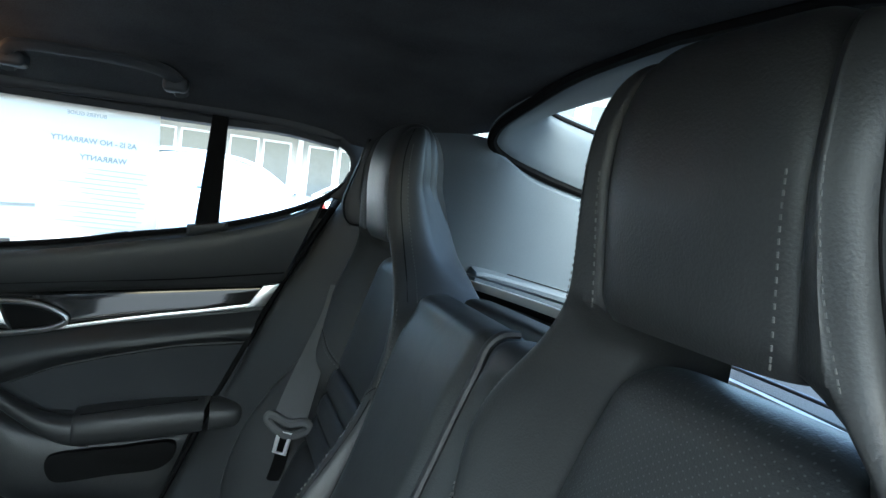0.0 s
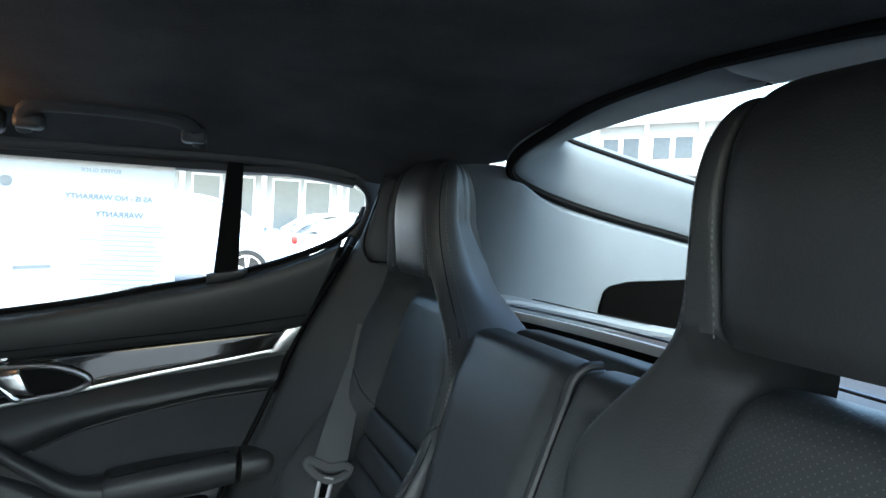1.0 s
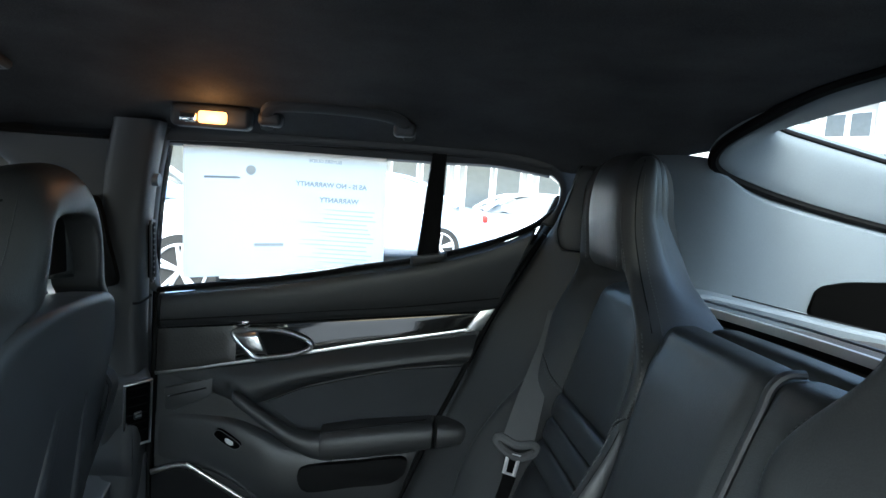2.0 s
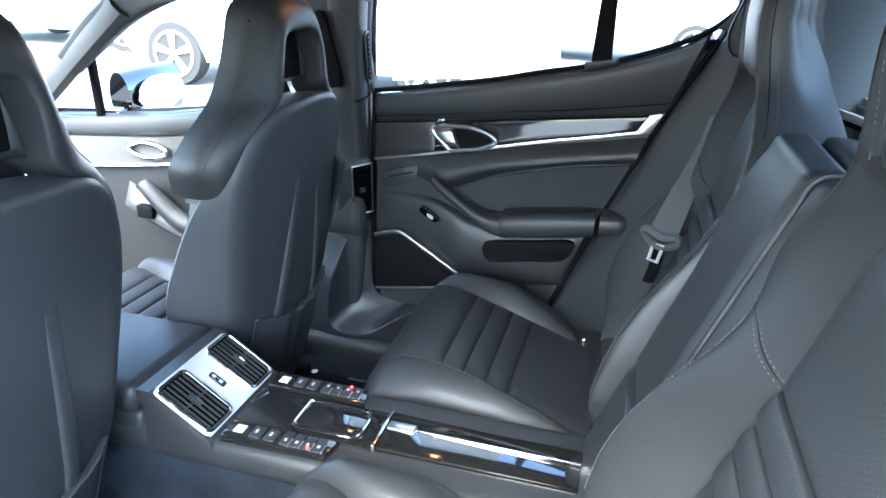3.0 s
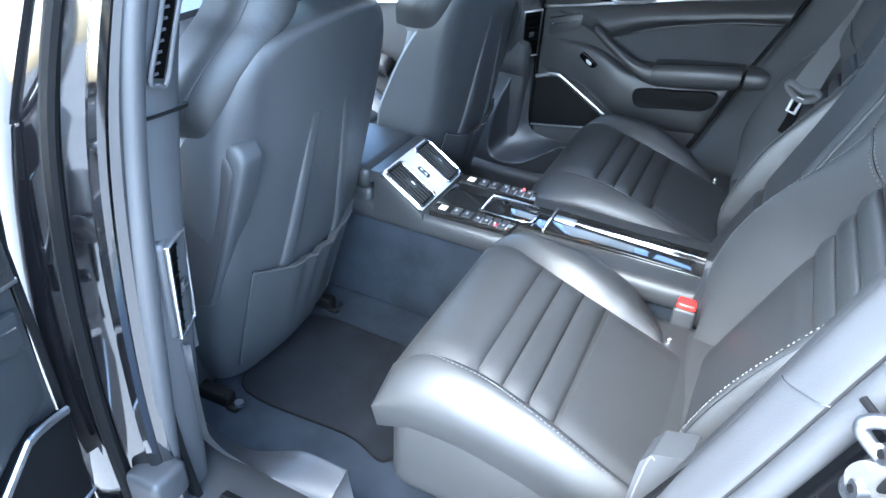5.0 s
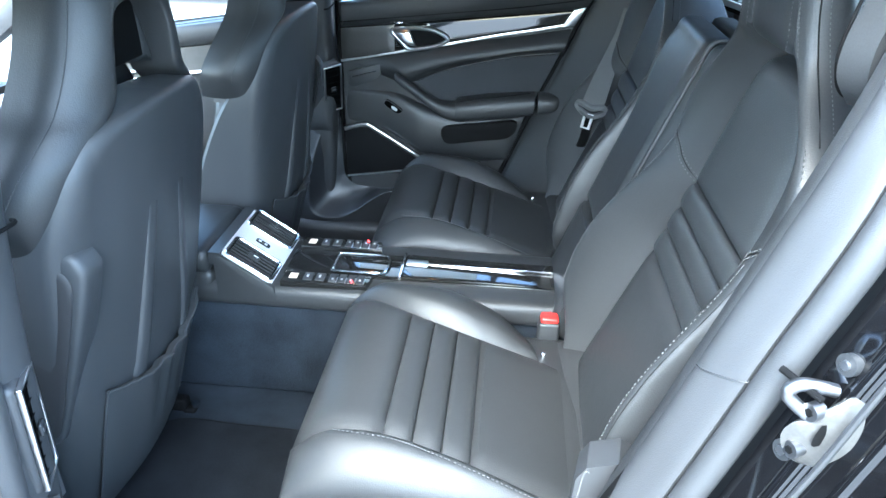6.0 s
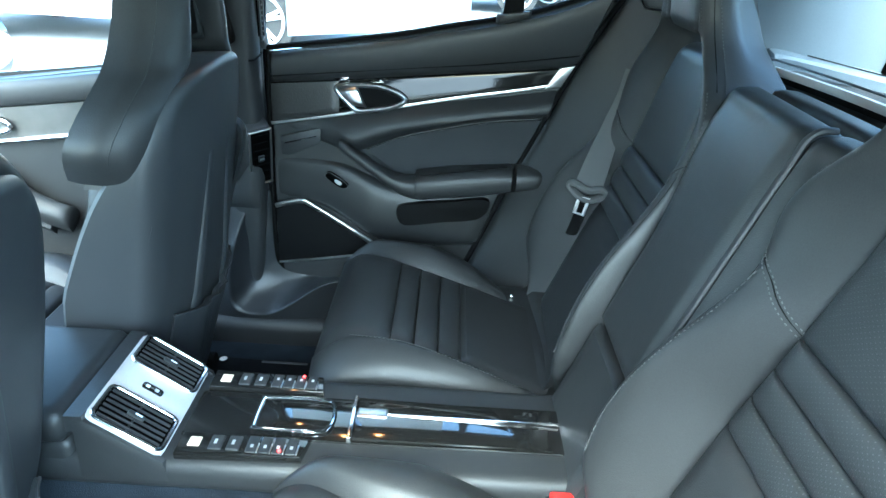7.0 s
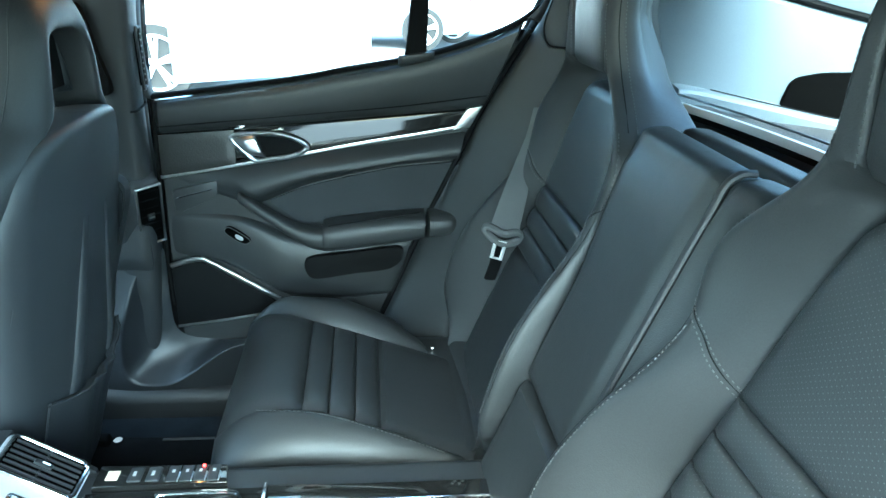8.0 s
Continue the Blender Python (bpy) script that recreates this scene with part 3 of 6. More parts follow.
part("pocket_edge", tube([rows[i][24] for i in range(17)], 0.0025, 16, smooth=False), SHELL, pocket)
for s in (-1, 1):
    part("seat_rail", rbox(0.0, 0.43, s * 0.17 - 0.013, s * 0.17 + 0.013, 0.315, 0.345, 0.006), DARK, front)
    part("rail_foot", rbox(0.42, 0.447, s * 0.17 - 0.014, s * 0.17 + 0.014, 0.305, 0.325, 0.006), DARK, front)
    part("rail_bolt", tube([(0.445, s * 0.17, 0.325), (0.445, s * 0.17, 0.333)], 0.009, 2, sides=12), CHROME, front)
front.location = (-0.857, -0.33, -0.045)
far_front = copy_thing(front, pose(-0.797, 0.338, -0.071, ry=-3))


def side_cover(seat, s):
    """The raised cover on the door side of the back shell."""
    yc = lambda x: 0.1985 + 0.1 * (0.56 - x) * 0.25
    co = [Vector((x, 0, z)) for x, z in ((0.5, 0.89), (0.535, 0.895), (0.553, 0.88), (0.552, 0.85), (0.515, 0.74), (0.475, 0.63), (0.455, 0.588), (0.43, 0.575), (0.38, 0.555), (0.365, 0.56), (0.362, 0.6), (0.372, 0.69), (0.41, 0.775), (0.465, 0.865))]
    ring, mid = curve(co, 64, True), Vector((0.456, 0, 0.725))

    def cover(steps):
        bm = bmesh.new()
        rows = [[Vector((mid.x + (q.x - mid.x) * k, s * (yc(q.x) + d), mid.z + (q.z - mid.z) * (1 - (1 - k) * 0.55))) for q in ring] for k, d in steps]
        vs = grid_mesh(bm, rows, True)
        bm.faces.new(vs[-1])
        return bm

    cov = part("side_cover", cover([(1.0, -0.035), (1.0, -0.008), (0.985, -0.002), (0.955, 0.002), (0.9, 0.004), (0.84, 0.0045), (0.8, 0.0045)]), SHELL, seat)
    part("cover_panel", cover([(0.8, 0.0), (0.8, 0.0055), (0.78, 0.0075), (0.72, 0.0085), (0.6, 0.009)]), COVER, cov)


side_cover(front, -1)
side_cover(far_front, 1)

# ---- centre back between the rear seats ----
arm = thing("folding_armrest", "black leather folding centre armrest between the rear seats", "armrest")


def ap(z, y, d=0.0):
    """A place on the front of the centre back, rounding over to the rear at the top."""
    return Vector((0.366 + (z - 0.68) * 0.362 + d, y, z))


zs = [0.685, 0.76, 0.84, 0.92, 0.98]
crown = lambda y, d: [Vector((0.488 + d, y, 1.012)), Vector((0.4945 + d, y, 1.027)), Vector((0.504 + d, y, 1.034)), Vector((0.52 + d, y, 1.036)), Vector((0.532 + d, y, 1.036))]
part("armrest_panel", pad([ap(z, -0.085) for z in zs] + crown(-0.085, 0), [ap(z, 0.105 + 0.04 * max(0, z - 0.85) / 0.15) for z in zs] + crown(0.15, 0.006), 0.011, (-0.8, 0, 0.6), 60, 18, 0.06, 0.03, 0.12), LEATHER, arm)
part("side_panel", pad([ap(z, -0.15, 0.034) for z in zs] + crown(-0.17, 0.014), [ap(z, -0.092, 0.002) for z in zs] + crown(-0.092, 0.002), 0.008, (-0.8, 0, 0.6), 60, 12, 0.06, 0.03, 0.3), LEATHER, arm)
part("pull_strap", tube([ap(z, -0.0885, -0.002) for z in (0.69, 0.76, 0.84, 0.92, 0.97)] + [(0.483, -0.089, 1.008), (0.49, -0.09, 1.03), (0.502, -0.092, 1.042), (0.518, -0.094, 1.044)], 0.004, 60, flat=1.3), COVER, arm, "dark pull strap")
# dark sheet laid between the pads to paint the gap's shade
part("top_gap", slab([(0.525, -0.2, 1.018), (0.56, -0.2, 1.018), (0.56, 0.15, 1.018), (0.525, 0.15, 1.018)], (0, 0, 0.006), 0), DARK, arm)
part("lower_flap", pad([ap(z, -0.115, -0.004) for z in (0.5, 0.56, 0.62, 0.681)], [ap(z, 0.1, -0.004) for z in (0.5, 0.56, 0.62, 0.681)], 0.01, (-0.93, 0, 0.36), 20, 16, 0.06, 0.06, 0.1), LEATHER, arm)
part("top_pad", pad([(0.545, -0.2, 1.03), (0.545, 0.0, 1.03), (0.55, 0.15, 1.027)], [(0.59, -0.2, 1.028), (0.59, 0.0, 1.028), (0.596, 0.15, 1.024)], 0.014, (0, 0, 1), 30, 12, 0.05, 0.08, 0.35), LEATHER, arm)

# ---- centre console ----
con = thing("centre_console", "black leather centre console with silver air vents and gloss black panels", "console")
part("console_side", rbox(-1.3, 0.40, -0.088, 0.088, 0.27, 0.53, 0.012), CARPET, con, "dark carpeted side")
bm = rbox(-0.7, 0.38, -0.105, 0.105, 0.495, 0.548, 0.02, 4)
part("console_top", bm, LEATHER, con)
part("tray_panel", slab([(-0.235, -0.048, 0.546), (0.33, -0.048, 0.546), (0.33, 0.048, 0.546), (-0.235, 0.048, 0.546)], (0, 0, 0.006), 0.002), PIANO, con, "gloss black panel")
for s in (-1, 1):
    sw = part("switch_panel", slab([(-0.228, s * 0.052, 0.546), (-0.052, s * 0.052, 0.546), (-0.058, s * 0.09, 0.546), (-0.228, s * 0.094, 0.546)], (0, 0, 0.013), 0.003), PIANO, con)
    part("indicator", rbox(-0.214, -0.198, s * 0.072 - 0.009, s * 0.072 + 0.009, 0.558, 0.5605, 0.001), LIT, sw, "pale amber lit indicator")
    for x in (-0.176, -0.152):
        part("rocker", rbox(x - 0.009, x + 0.009, s * 0.072 - 0.014, s * 0.072 + 0.014, 0.556, 0.5615, 0.002), PLASTIC, sw)
        part("rocker_mark", rbox(x - 0.003, x + 0.001, s * 0.072 - 0.0045, s * 0.072 + 0.0045, 0.5612, 0.562, 0), MARK, sw)
    for k in range(4):
        x = -0.126 + 0.018 * k
        part("switch_key", rbox(x - 0.0085, x + 0.0065, s * 0.072 - 0.016, s * 0.072 + 0.016, 0.556, 0.5605, 0.0015), PLASTIC, sw)
        part("key_line", rbox(x + 0.0068, x + 0.0082, s * 0.072 - 0.016, s * 0.072 + 0.002, 0.557, 0.5612, 0.0004), SATIN, sw)
        part("key_mark", rbox(x - 0.003, x + 0.001, s * 0.076 - 0.0028, s * 0.076 + 0.0028, 0.5602, 0.5609, 0), MARK, sw)
    part("warning_light", rbox(-0.09, -0.086, s * 0.084 - 0.002, s * 0.084 + 0.002, 0.558, 0.5635, 0.001), glow("red_light", (1.0, 0.03, 0.03), 0.5), sw, "small red light")
fr = [(-0.138, -0.028, 0.556), (-0.132, -0.036, 0.556), (-0.05, -0.036, 0.556), (-0.032, -0.026, 0.556), (-0.028, 0, 0.556), (-0.032, 0.026, 0.556), (-0.05, 0.036, 0.556), (-0.132, 0.036, 0.556), (-0.138, 0.028, 0.556)]
dsp = part("display", slab([(p[0], p[1] * 0.96, 0.551) for p in fr], (0, 0, 0.005), 0.001), PIANO, con)
part("display_frame", tube(fr, 0.0028, 60, True), CHROME, dsp)
lid = part("storage_lid", slab([(0.004, -0.045, 0.551), (0.305, -0.042, 0.545), (0.305, 0.042, 0.545), (0.004, 0.045, 0.551)], (0, 0, 0.007), 0.0015), PIANO, con, "gloss black storage lid")
for x, z in ((0.0, 0.558), (0.309, 0.552)):
    part("lid_trim", rbox(x - 0.003, x + 0.003, -0.048, 0.048, z - 0.008, z + 0.002, 0.001), CHROME, con)
part("lid_line", rbox(0.004, 0.305, 0.008, 0.011, 0.553, 0.5585, 0.0005), CHROME, con)
part("lid_tab", rbox(0.006, 0.05, 0.0, 0.02, 0.555, 0.5605, 0.002), SATIN, con, "pale pull tab")

# sloping vent box at the console's front end
vent = part("vent_box", slab([(-0.352, -0.098, 0.52), (-0.238, -0.098, 0.52), (-0.24, -0.098, 0.524), (-0.258, -0.098, 0.536), (-0.346, -0.098, 0.594), (-0.352, -0.098, 0.594)], (0, 0.196, 0), 0.002), PLASTIC, con)
for s in (-1, 1):
    part("vent_cheek", slab([(-0.352, s * 0.096, 0.515), (-0.232, s * 0.096, 0.515), (-0.238, s * 0.096, 0.548), (-0.333, s * 0.096, 0.611), (-0.352, s * 0.096, 0.611)], (0, s * 0.01, 0), 0.004), LEATHER, con)
part("vent_hood", slab([(-0.36, -0.104, 0.59), (-0.334, -0.104, 0.6), (-0.336, -0.104, 0.617), (-0.36, -0.104, 0.617)], (0, 0.208, 0), 0.004), LEATHER, con)
A0, A1 = Vector((-0.335, 0, 0.611)), Vector((-0.247, 0, 0.553))
AX = (A1 - A0).normalized()
AN = Vector((-AX.z, 0, AX.x))


def on_vent(f, y, h=0.0):
    return A0 + AX * f + Vector((0, y, 0)) + AN * h


def vent_box(f0, f1, y0, y1, h0, h1, r=0.001):
    bm = rbox(f0, f1, y0, y1, h0, h1, r, 2)
    for v in bm.verts:
        v.co = on_vent(v.co.x, v.co.y, v.co.z)
    return bm


L = (A1 - A0).length
def vent_outline(f0, f1, y0, y1, h, r, n=6):
    """A rounded rectangle on the vent's slope."""
    out = []
    for cf, cy, a0 in ((f1 - r, y1 - r, 0), (f0 + r, y1 - r, 90), (f0 + r, y0 + r, 180), (f1 - r, y0 + r, 270)):
        for k in range(n + 1):
            a = radians(a0 + 90 * k / n)
            out.append(on_vent(cf + r * math.cos(a), cy + r * math.sin(a), h))
    return out


plate = part("silver_plate", slab(vent_outline(-0.004, L + 0.004, -0.1, 0.1, -0.012, 0.012), AN * 0.016, 0.003), SILVER, con, "brushed silver vent plate")
part("vent_switch", slab(vent_outline(0.036, 0.068, -0.0065, 0.0065, 0.002, 0.004), AN * 0.0035, 0.001), PIANO, plate)
for f in (0.044, 0.058):
    part("switch_mark", slab(vent_outline(f - 0.003, f + 0.003, -0.0028, 0.0028, 0.0056, 0.001), AN * 0.0005, 0), SILVER, plate)
for s in (-1, 1):
    y = s * 0.063
    # flat black slab under the slats paints the vent's shaded depth
    air = part("air_vent", slab(vent_outline(0.004, L - 0.002, y - 0.032, y + 0.032, 0.001, 0.01), AN * 0.0035, 0.0), VOID, con, "silver framed air vent")
    ring = vent_outline(0.003, L - 0.001, y - 0.033, y + 0.033, 0.0065, 0.01)
    part("vent_frame", tube(ring, 0.0032, len(ring), True, smooth=False), CHROME, air)
    for k in range(6):
        yy = y - 0.024 + 0.0096 * k
        part("slat", vent_box(0.008, L - 0.006, yy - 0.0011, yy + 0.0011, 0.004, 0.0085, 0.0004), COVER, air)
    part("cross_slat", vent_box(0.5 * L - 0.0015, 0.5 * L + 0.0015, y - 0.029, y + 0.029, 0.004, 0.0075, 0.0005), COVER, air)
    part("vent_tab", vent_box(0.5 * L - 0.012, 0.5 * L + 0.012, y - 0.0045, y + 0.0045, 0.006, 0.012, 0.002), PLASTIC, air)
    part("tab_mark", vent_box(0.5 * L - 0.002, 0.5 * L + 0.008, y - 0.0015, y + 0.0015, 0.0115, 0.0126, 0), CHROME, air)

fa = thing("console_box", "black leather lid of the front centre armrest", "armrest")
part("armrest_lid", rbox(-0.68, -0.36, -0.11, 0.11, 0.565, 0.622, 0.022, 4), LEATHER, fa)
part("armrest_box", rbox(-1.3, -0.36, -0.1, 0.1, 0.5, 0.57, 0.015), LEATHER, fa)

# ---- floor ----
floor = tagged(part("floor", rbox(-1.9, 0.9, -0.68, 0.68, 0.22, 0.27, 0), CARPET), "dark carpeted car floor", "floor", kind="structure")
fm = thing("floor_mat", "dark carpet floor mat with a bound edge", "floor mat", "floor mats")
mo = curve([(-0.43, -0.1, 0.27), (-0.2, -0.1, 0.27), (-0.1, -0.11, 0.27), (-0.09, 0.1, 0.27), (-0.1, 0.15, 0.27), (-0.3, 0.16, 0.27), (-0.45, 0.15, 0.27), (-0.46, 0.0, 0.27)], 48, True)
part("mat_body", slab(mo, (0, 0, 0.008), 0.002), MATPILE, fm)
part("mat_binding", tube([p + Vector((0, 0, 0.006)) for p in mo], 0.0024, 48, True), DARK, fm)
badge = part("mat_badge", rbox(-0.283, -0.177, 0.15, 0.157, 0.277, 0.2795, 0.0008), THREAD, fm, "pale embroidered strip")
fm.location = (0, -0.36, 0)
copy_thing(fm, pose(0, 0.36, 0))
badge.location.y = -0.385


# ---- doors ----
def dy(z):
    return 0.695 - max(0, 0.5 - z) * 0.1 - max(0, z - 0.95) * 0.26


def dp(x, z, d=0.0):
    """A place on the inner face of the rear door, d towards the cabin."""
    return Vector((x, dy(z) - d, z))


def dcurve(pts, n, d=0.0, closed=True):
    return [dp(p.x, p.y, d) for p in curve([(x, z, 0) for x, z in pts], n, closed)]


def door_piece(pts, d0, d1, n=60, r=0.002, smooth=True):
    ps = dcurve(pts, n, d0) if smooth else [dp(x, z, d0) for x, z in pts]
    return slab(ps, (0, -(d1 - d0), 0), r)


BELT = [(-0.282, 0.954), (-0.15, 0.975), (0.0, 1.0), (0.1, 1.022), (0.21, 1.045), (0.3, 1.07), (0.38, 1.1), (0.44, 1.132), (0.48, 1.17)]


def bar(name, parent, path, n=44):
    """A rounded leather bar through (place, half depth, half height)."""
    c = curve([p for p, _, _ in path], n)
    hw = curve([(w, h, 0) for _, w, h in path], n)
    rows = []
    for p, q in zip(c, hw):
        row = []
        for m in range(22):
            a = 6.2832 * m / 22
            ca, sa = math.cos(a), math.sin(a)
            row.append(p + Vector((0, q.x * math.copysign(abs(ca) ** 0.75, ca), q.y * math.copysign(abs(sa) ** 0.75, sa))))
        rows.append(row)
    bm = bmesh.new()
    vs = grid_mesh(bm, rows, True)
    bm.faces.new(vs[0])
    bm.faces.new(vs[-1])
    return part(name, bm, LEATHER, parent)


def rear_door():
    d = thing("rear_door", "black leather rear door with gloss black trim and chrome pull", "car door", "rear doors")
    edge = [(0.455, 1.12), (0.382, 0.965), (0.32, 0.822), (0.264, 0.695), (0.205, 0.548), (0.16, 0.44), (0.1, 0.37), (-0.2, 0.37), (-0.262, 0.42), (-0.284, 0.56), (-0.282, 0.79), (-0.277, 0.95)]
    rise = sorted((z, x) for x, z in edge[:6])
    bm = bmesh.new()
    rows = []
    for k in range(31):
        z = 0.345 + 0.75 * k / 30
        x0 = -0.275 if z < 0.955 else lerp([(b, a) for a, b in BELT], z)
        x0 = lerp([(0.37, -0.2), (0.42, -0.262), (0.56, -0.284)], z) if z < 0.56 else x0
        x1 = lerp([(0.37, 0.1)] + rise, z)
        rows.append([dp(x0 + (x1 - x0) * j / 12, z, -0.002) for j in range(13)])
    grid_mesh(bm, rows)
    grid_mesh(bm, [[q + Vector((0, 0.05, 0)) for q in r] for r in rows])
    body = part("door_panel", bm, LEATHER, d)
    up = (0, -1, 0.15)
    part("upper_roll", pad([dp(x, z - 0.003, 0.0) for x, z in BELT[:-1]], [dp(-0.276, 0.886), dp(-0.124, 0.901), dp(0.04, 0.919), dp(0.2, 0.936), dp(0.385, 0.958)], 0.024, up, 40, 14, 0.02, 0.02, 0.5), LEATHER, body)
    part("roll_seam", tube([dp(-0.276, 0.903, 0.0225), dp(-0.124, 0.92, 0.0225), dp(0.04, 0.939, 0.0225), dp(0.2, 0.957, 0.0225), dp(0.38, 0.985, 0.021)], 0.0011, 40), DARK, body)
    part("trim_band", pad([dp(-0.276, 0.886, 0.002), dp(-0.124, 0.901, 0.002), dp(0.04, 0.919, 0.002), dp(0.2, 0.936, 0.002), dp(0.376, 0.956, 0.002)],
                          [dp(-0.278, 0.797, 0.002), dp(-0.05, 0.84, 0.002), dp(0.15, 0.88, 0.002), dp(0.28, 0.903, 0.002), dp(0.352, 0.916, 0.002)], 0.006, (0, -1, 0.1), 40, 10, 0.006, 0.02, 0.2), PIANO, body, "gloss black trim strip")
    part("band_cover", pad([dp(-0.275, 0.884, 0.0075), dp(-0.2, 0.891, 0.0085), dp(-0.127, 0.898, 0.0085)], [dp(-0.276, 0.8, 0.0075), dp(-0.2, 0.813, 0.0085), dp(-0.127, 0.827, 0.0085)], 0.002, (0, -1, 0.1), 10, 8, 0.002, 0.05, 0.1), SPECKLE, body, "dark textured trim panel")
    part("chrome_strip", tube([dp(-0.278, 0.797, 0.006), dp(-0.05, 0.84, 0.008), dp(0.13, 0.878, 0.01), dp(0.25, 0.9, 0.01), dp(0.34, 0.918, 0.01)], 0.0038, 40, flat=0.6), SATIN, body)
    part("chrome_end", door_piece([(0.318, 0.909), (0.352, 0.916), (0.376, 0.962), (0.346, 0.955)], 0.0, 0.014, smooth=False), SATIN, body)
    ring = [(-0.132, 0.885), (-0.09, 0.893), (-0.04, 0.893), (0.0, 0.882), (0.018, 0.866), (-0.01, 0.85), (-0.05, 0.842), (-0.085, 0.838), (-0.105, 0.853)]
    pull = part("door_pull", tube(dcurve(ring, 60, 0.014), 0.0055, 60, True, smooth=False), SATIN, body, "satin chrome door pull ring")
    part("pull_cup", door_piece([(x * 0.94 - 0.004, 0.867 + (z - 0.867) * 0.85) for x, z in ring], 0.002, 0.009), DARK, pull)
    part("pull_lever", pad([dp(-0.132, 0.882, 0.014), dp(-0.108, 0.887, 0.018), dp(-0.086, 0.89, 0.018)], [dp(-0.112, 0.86, 0.014), dp(-0.095, 0.85, 0.018), dp(-0.066, 0.846, 0.016)], 0.006, up, 12, 8, 0.01, 0.2), SATIN, pull)
    part("lock_button", door_piece([(-0.135, 0.908), (-0.105, 0.912), (-0.108, 0.903), (-0.132, 0.9)], 0.006, 0.01, 12), CHROME, body)
    # reading light below the strip
    lt = part("door_light", door_piece([(-0.258, 0.768), (-0.168, 0.793), (-0.168, 0.763), (-0.18, 0.752), (-0.24, 0.724), (-0.256, 0.728)], 0.0, 0.01, 30, 0.002, False), PLASTIC, body)
    part("light_strip", tube([dp(-0.25, 0.754, 0.0115), dp(-0.178, 0.774, 0.0115)], 0.0017, 4), CHROME, lt)
    # leather swelling below the strip, undercut above the inset
    rows = []
    hi = curve([dp(x, z) for x, z in ((-0.255, 0.795), (-0.18, 0.811), (-0.104, 0.828), (0.022, 0.853), (0.208, 0.881), (0.345, 0.905))], 50)
    lo = curve([dp(x, z) for x, z in ((-0.1, 0.735), (-0.085, 0.742), (-0.06, 0.752), (0.01, 0.782), (0.09, 0.804), (0.21, 0.83), (0.325, 0.843))], 50)
    for k, (a, b) in enumerate(zip(hi, lo)):
        f = min(1.0, k / 14)
        rows.append([a.lerp(b, u) + Vector((0, -h * f, 0)) for u, h in ((0, 0.0), (0.12, 0.008), (0.28, 0.017), (0.45, 0.024), (0.6, 0.0275), (0.72, 0.027), (0.81, 0.022), (0.88, 0.014), (0.94, 0.006), (1.0, 0.0))])
    bm = bmesh.new()
    grid_mesh(bm, rows)
    part("arch_roll", bm, LEATHER, body)
    part("inset_panel", door_piece([(-0.066, 0.748), (0.0, 0.776), (0.088, 0.8), (0.2, 0.825), (0.322, 0.84), (0.276, 0.735), (0.15, 0.725), (0.05, 0.7), (0.0, 0.7)], -0.002, 0.004, smooth=False), INSET, body, "dark grey suede inset panel")
    # arm rest: a slanting grip that runs on into the level pad
    bar("grip", body, [(dp(-0.124, 0.765, 0.03), 0.006, 0.006), (dp(-0.115, 0.762, 0.035), 0.014, 0.012), (dp(-0.06, 0.727, 0.042), 0.018, 0.014), (dp(-0.01, 0.697, 0.046), 0.022, 0.017), (dp(0.03, 0.682, 0.045), 0.026, 0.023), (dp(0.075, 0.68, 0.042), 0.03, 0.028)])
    pad_bar = bar("armrest_pad", body, [(dp(0.05, 0.682, 0.032), 0.036, 0.028), (dp(0.056, 0.683, 0.033), 0.041, 0.031), (dp(0.12, 0.692, 0.033), 0.042, 0.033), (dp(0.2, 0.702, 0.032), 0.041, 0.032), (dp(0.262, 0.71, 0.03), 0.039, 0.029)])
    part("seam", tube([dp(x, 0.713 + (x - 0.06) * 0.17, 0.062) for x in (0.06, 0.12, 0.18, 0.25)], 0.0011, 20), DARK, pad_bar)
    part("lower_bulge", pad([dp(-0.277, 0.715, -0.004), dp(-0.13, 0.712), dp(-0.03, 0.675), (dp(0.05, 0.66)), dp(0.14, 0.665), dp(0.252, 0.675)], [dp(-0.277, 0.625, -0.004), dp(-0.16, 0.6), dp(-0.04, 0.53), dp(0.05, 0.52), dp(0.12, 0.52), dp(0.2, 0.53)], [(0, 0.002), (0.15, 0.012), (0.35, 0.03), (1, 0.03)], up, 40, 16, 0.01, 0.12, 0.5), LEATHER, body)
    # no hollow: a near-black slab gives the map pocket its shade
    part("map_pocket", door_piece([(0.008, 0.62), (0.03, 0.634), (0.12, 0.645), (0.215, 0.655), (0.2, 0.61), (0.11, 0.594), (0.035, 0.582), (0.014, 0.592)], 0.02, 0.0385, 60, 0.002), DARK, body, "dark slab painted as the shaded map pocket opening")
    spk = [(-0.276, 0.6), (-0.225, 0.618), (-0.19, 0.608), (-0.05, 0.52), (-0.04, 0.495), (-0.272, 0.458)]
    g = part("speaker_grille", door_piece(spk, 0.0, 0.012, smooth=False), DARK, body, "black speaker grille")
    part("grille_trim", tube([dp(-0.276, 0.602, 0.014), dp(-0.245, 0.612, 0.014), dp(-0.215, 0.617, 0.014), dp(-0.19, 0.607, 0.014), dp(-0.05, 0.521, 0.014)], 0.006, 40, flat=0.7), SATIN, g)
    part("grille_trim", tube([dp(-0.272, 0.458, 0.014), dp(-0.16, 0.474, 0.014), dp(-0.04, 0.494, 0.014)], 0.003, 20, flat=0.7), SATIN, g)
    sx, sz = -0.13, 0.68
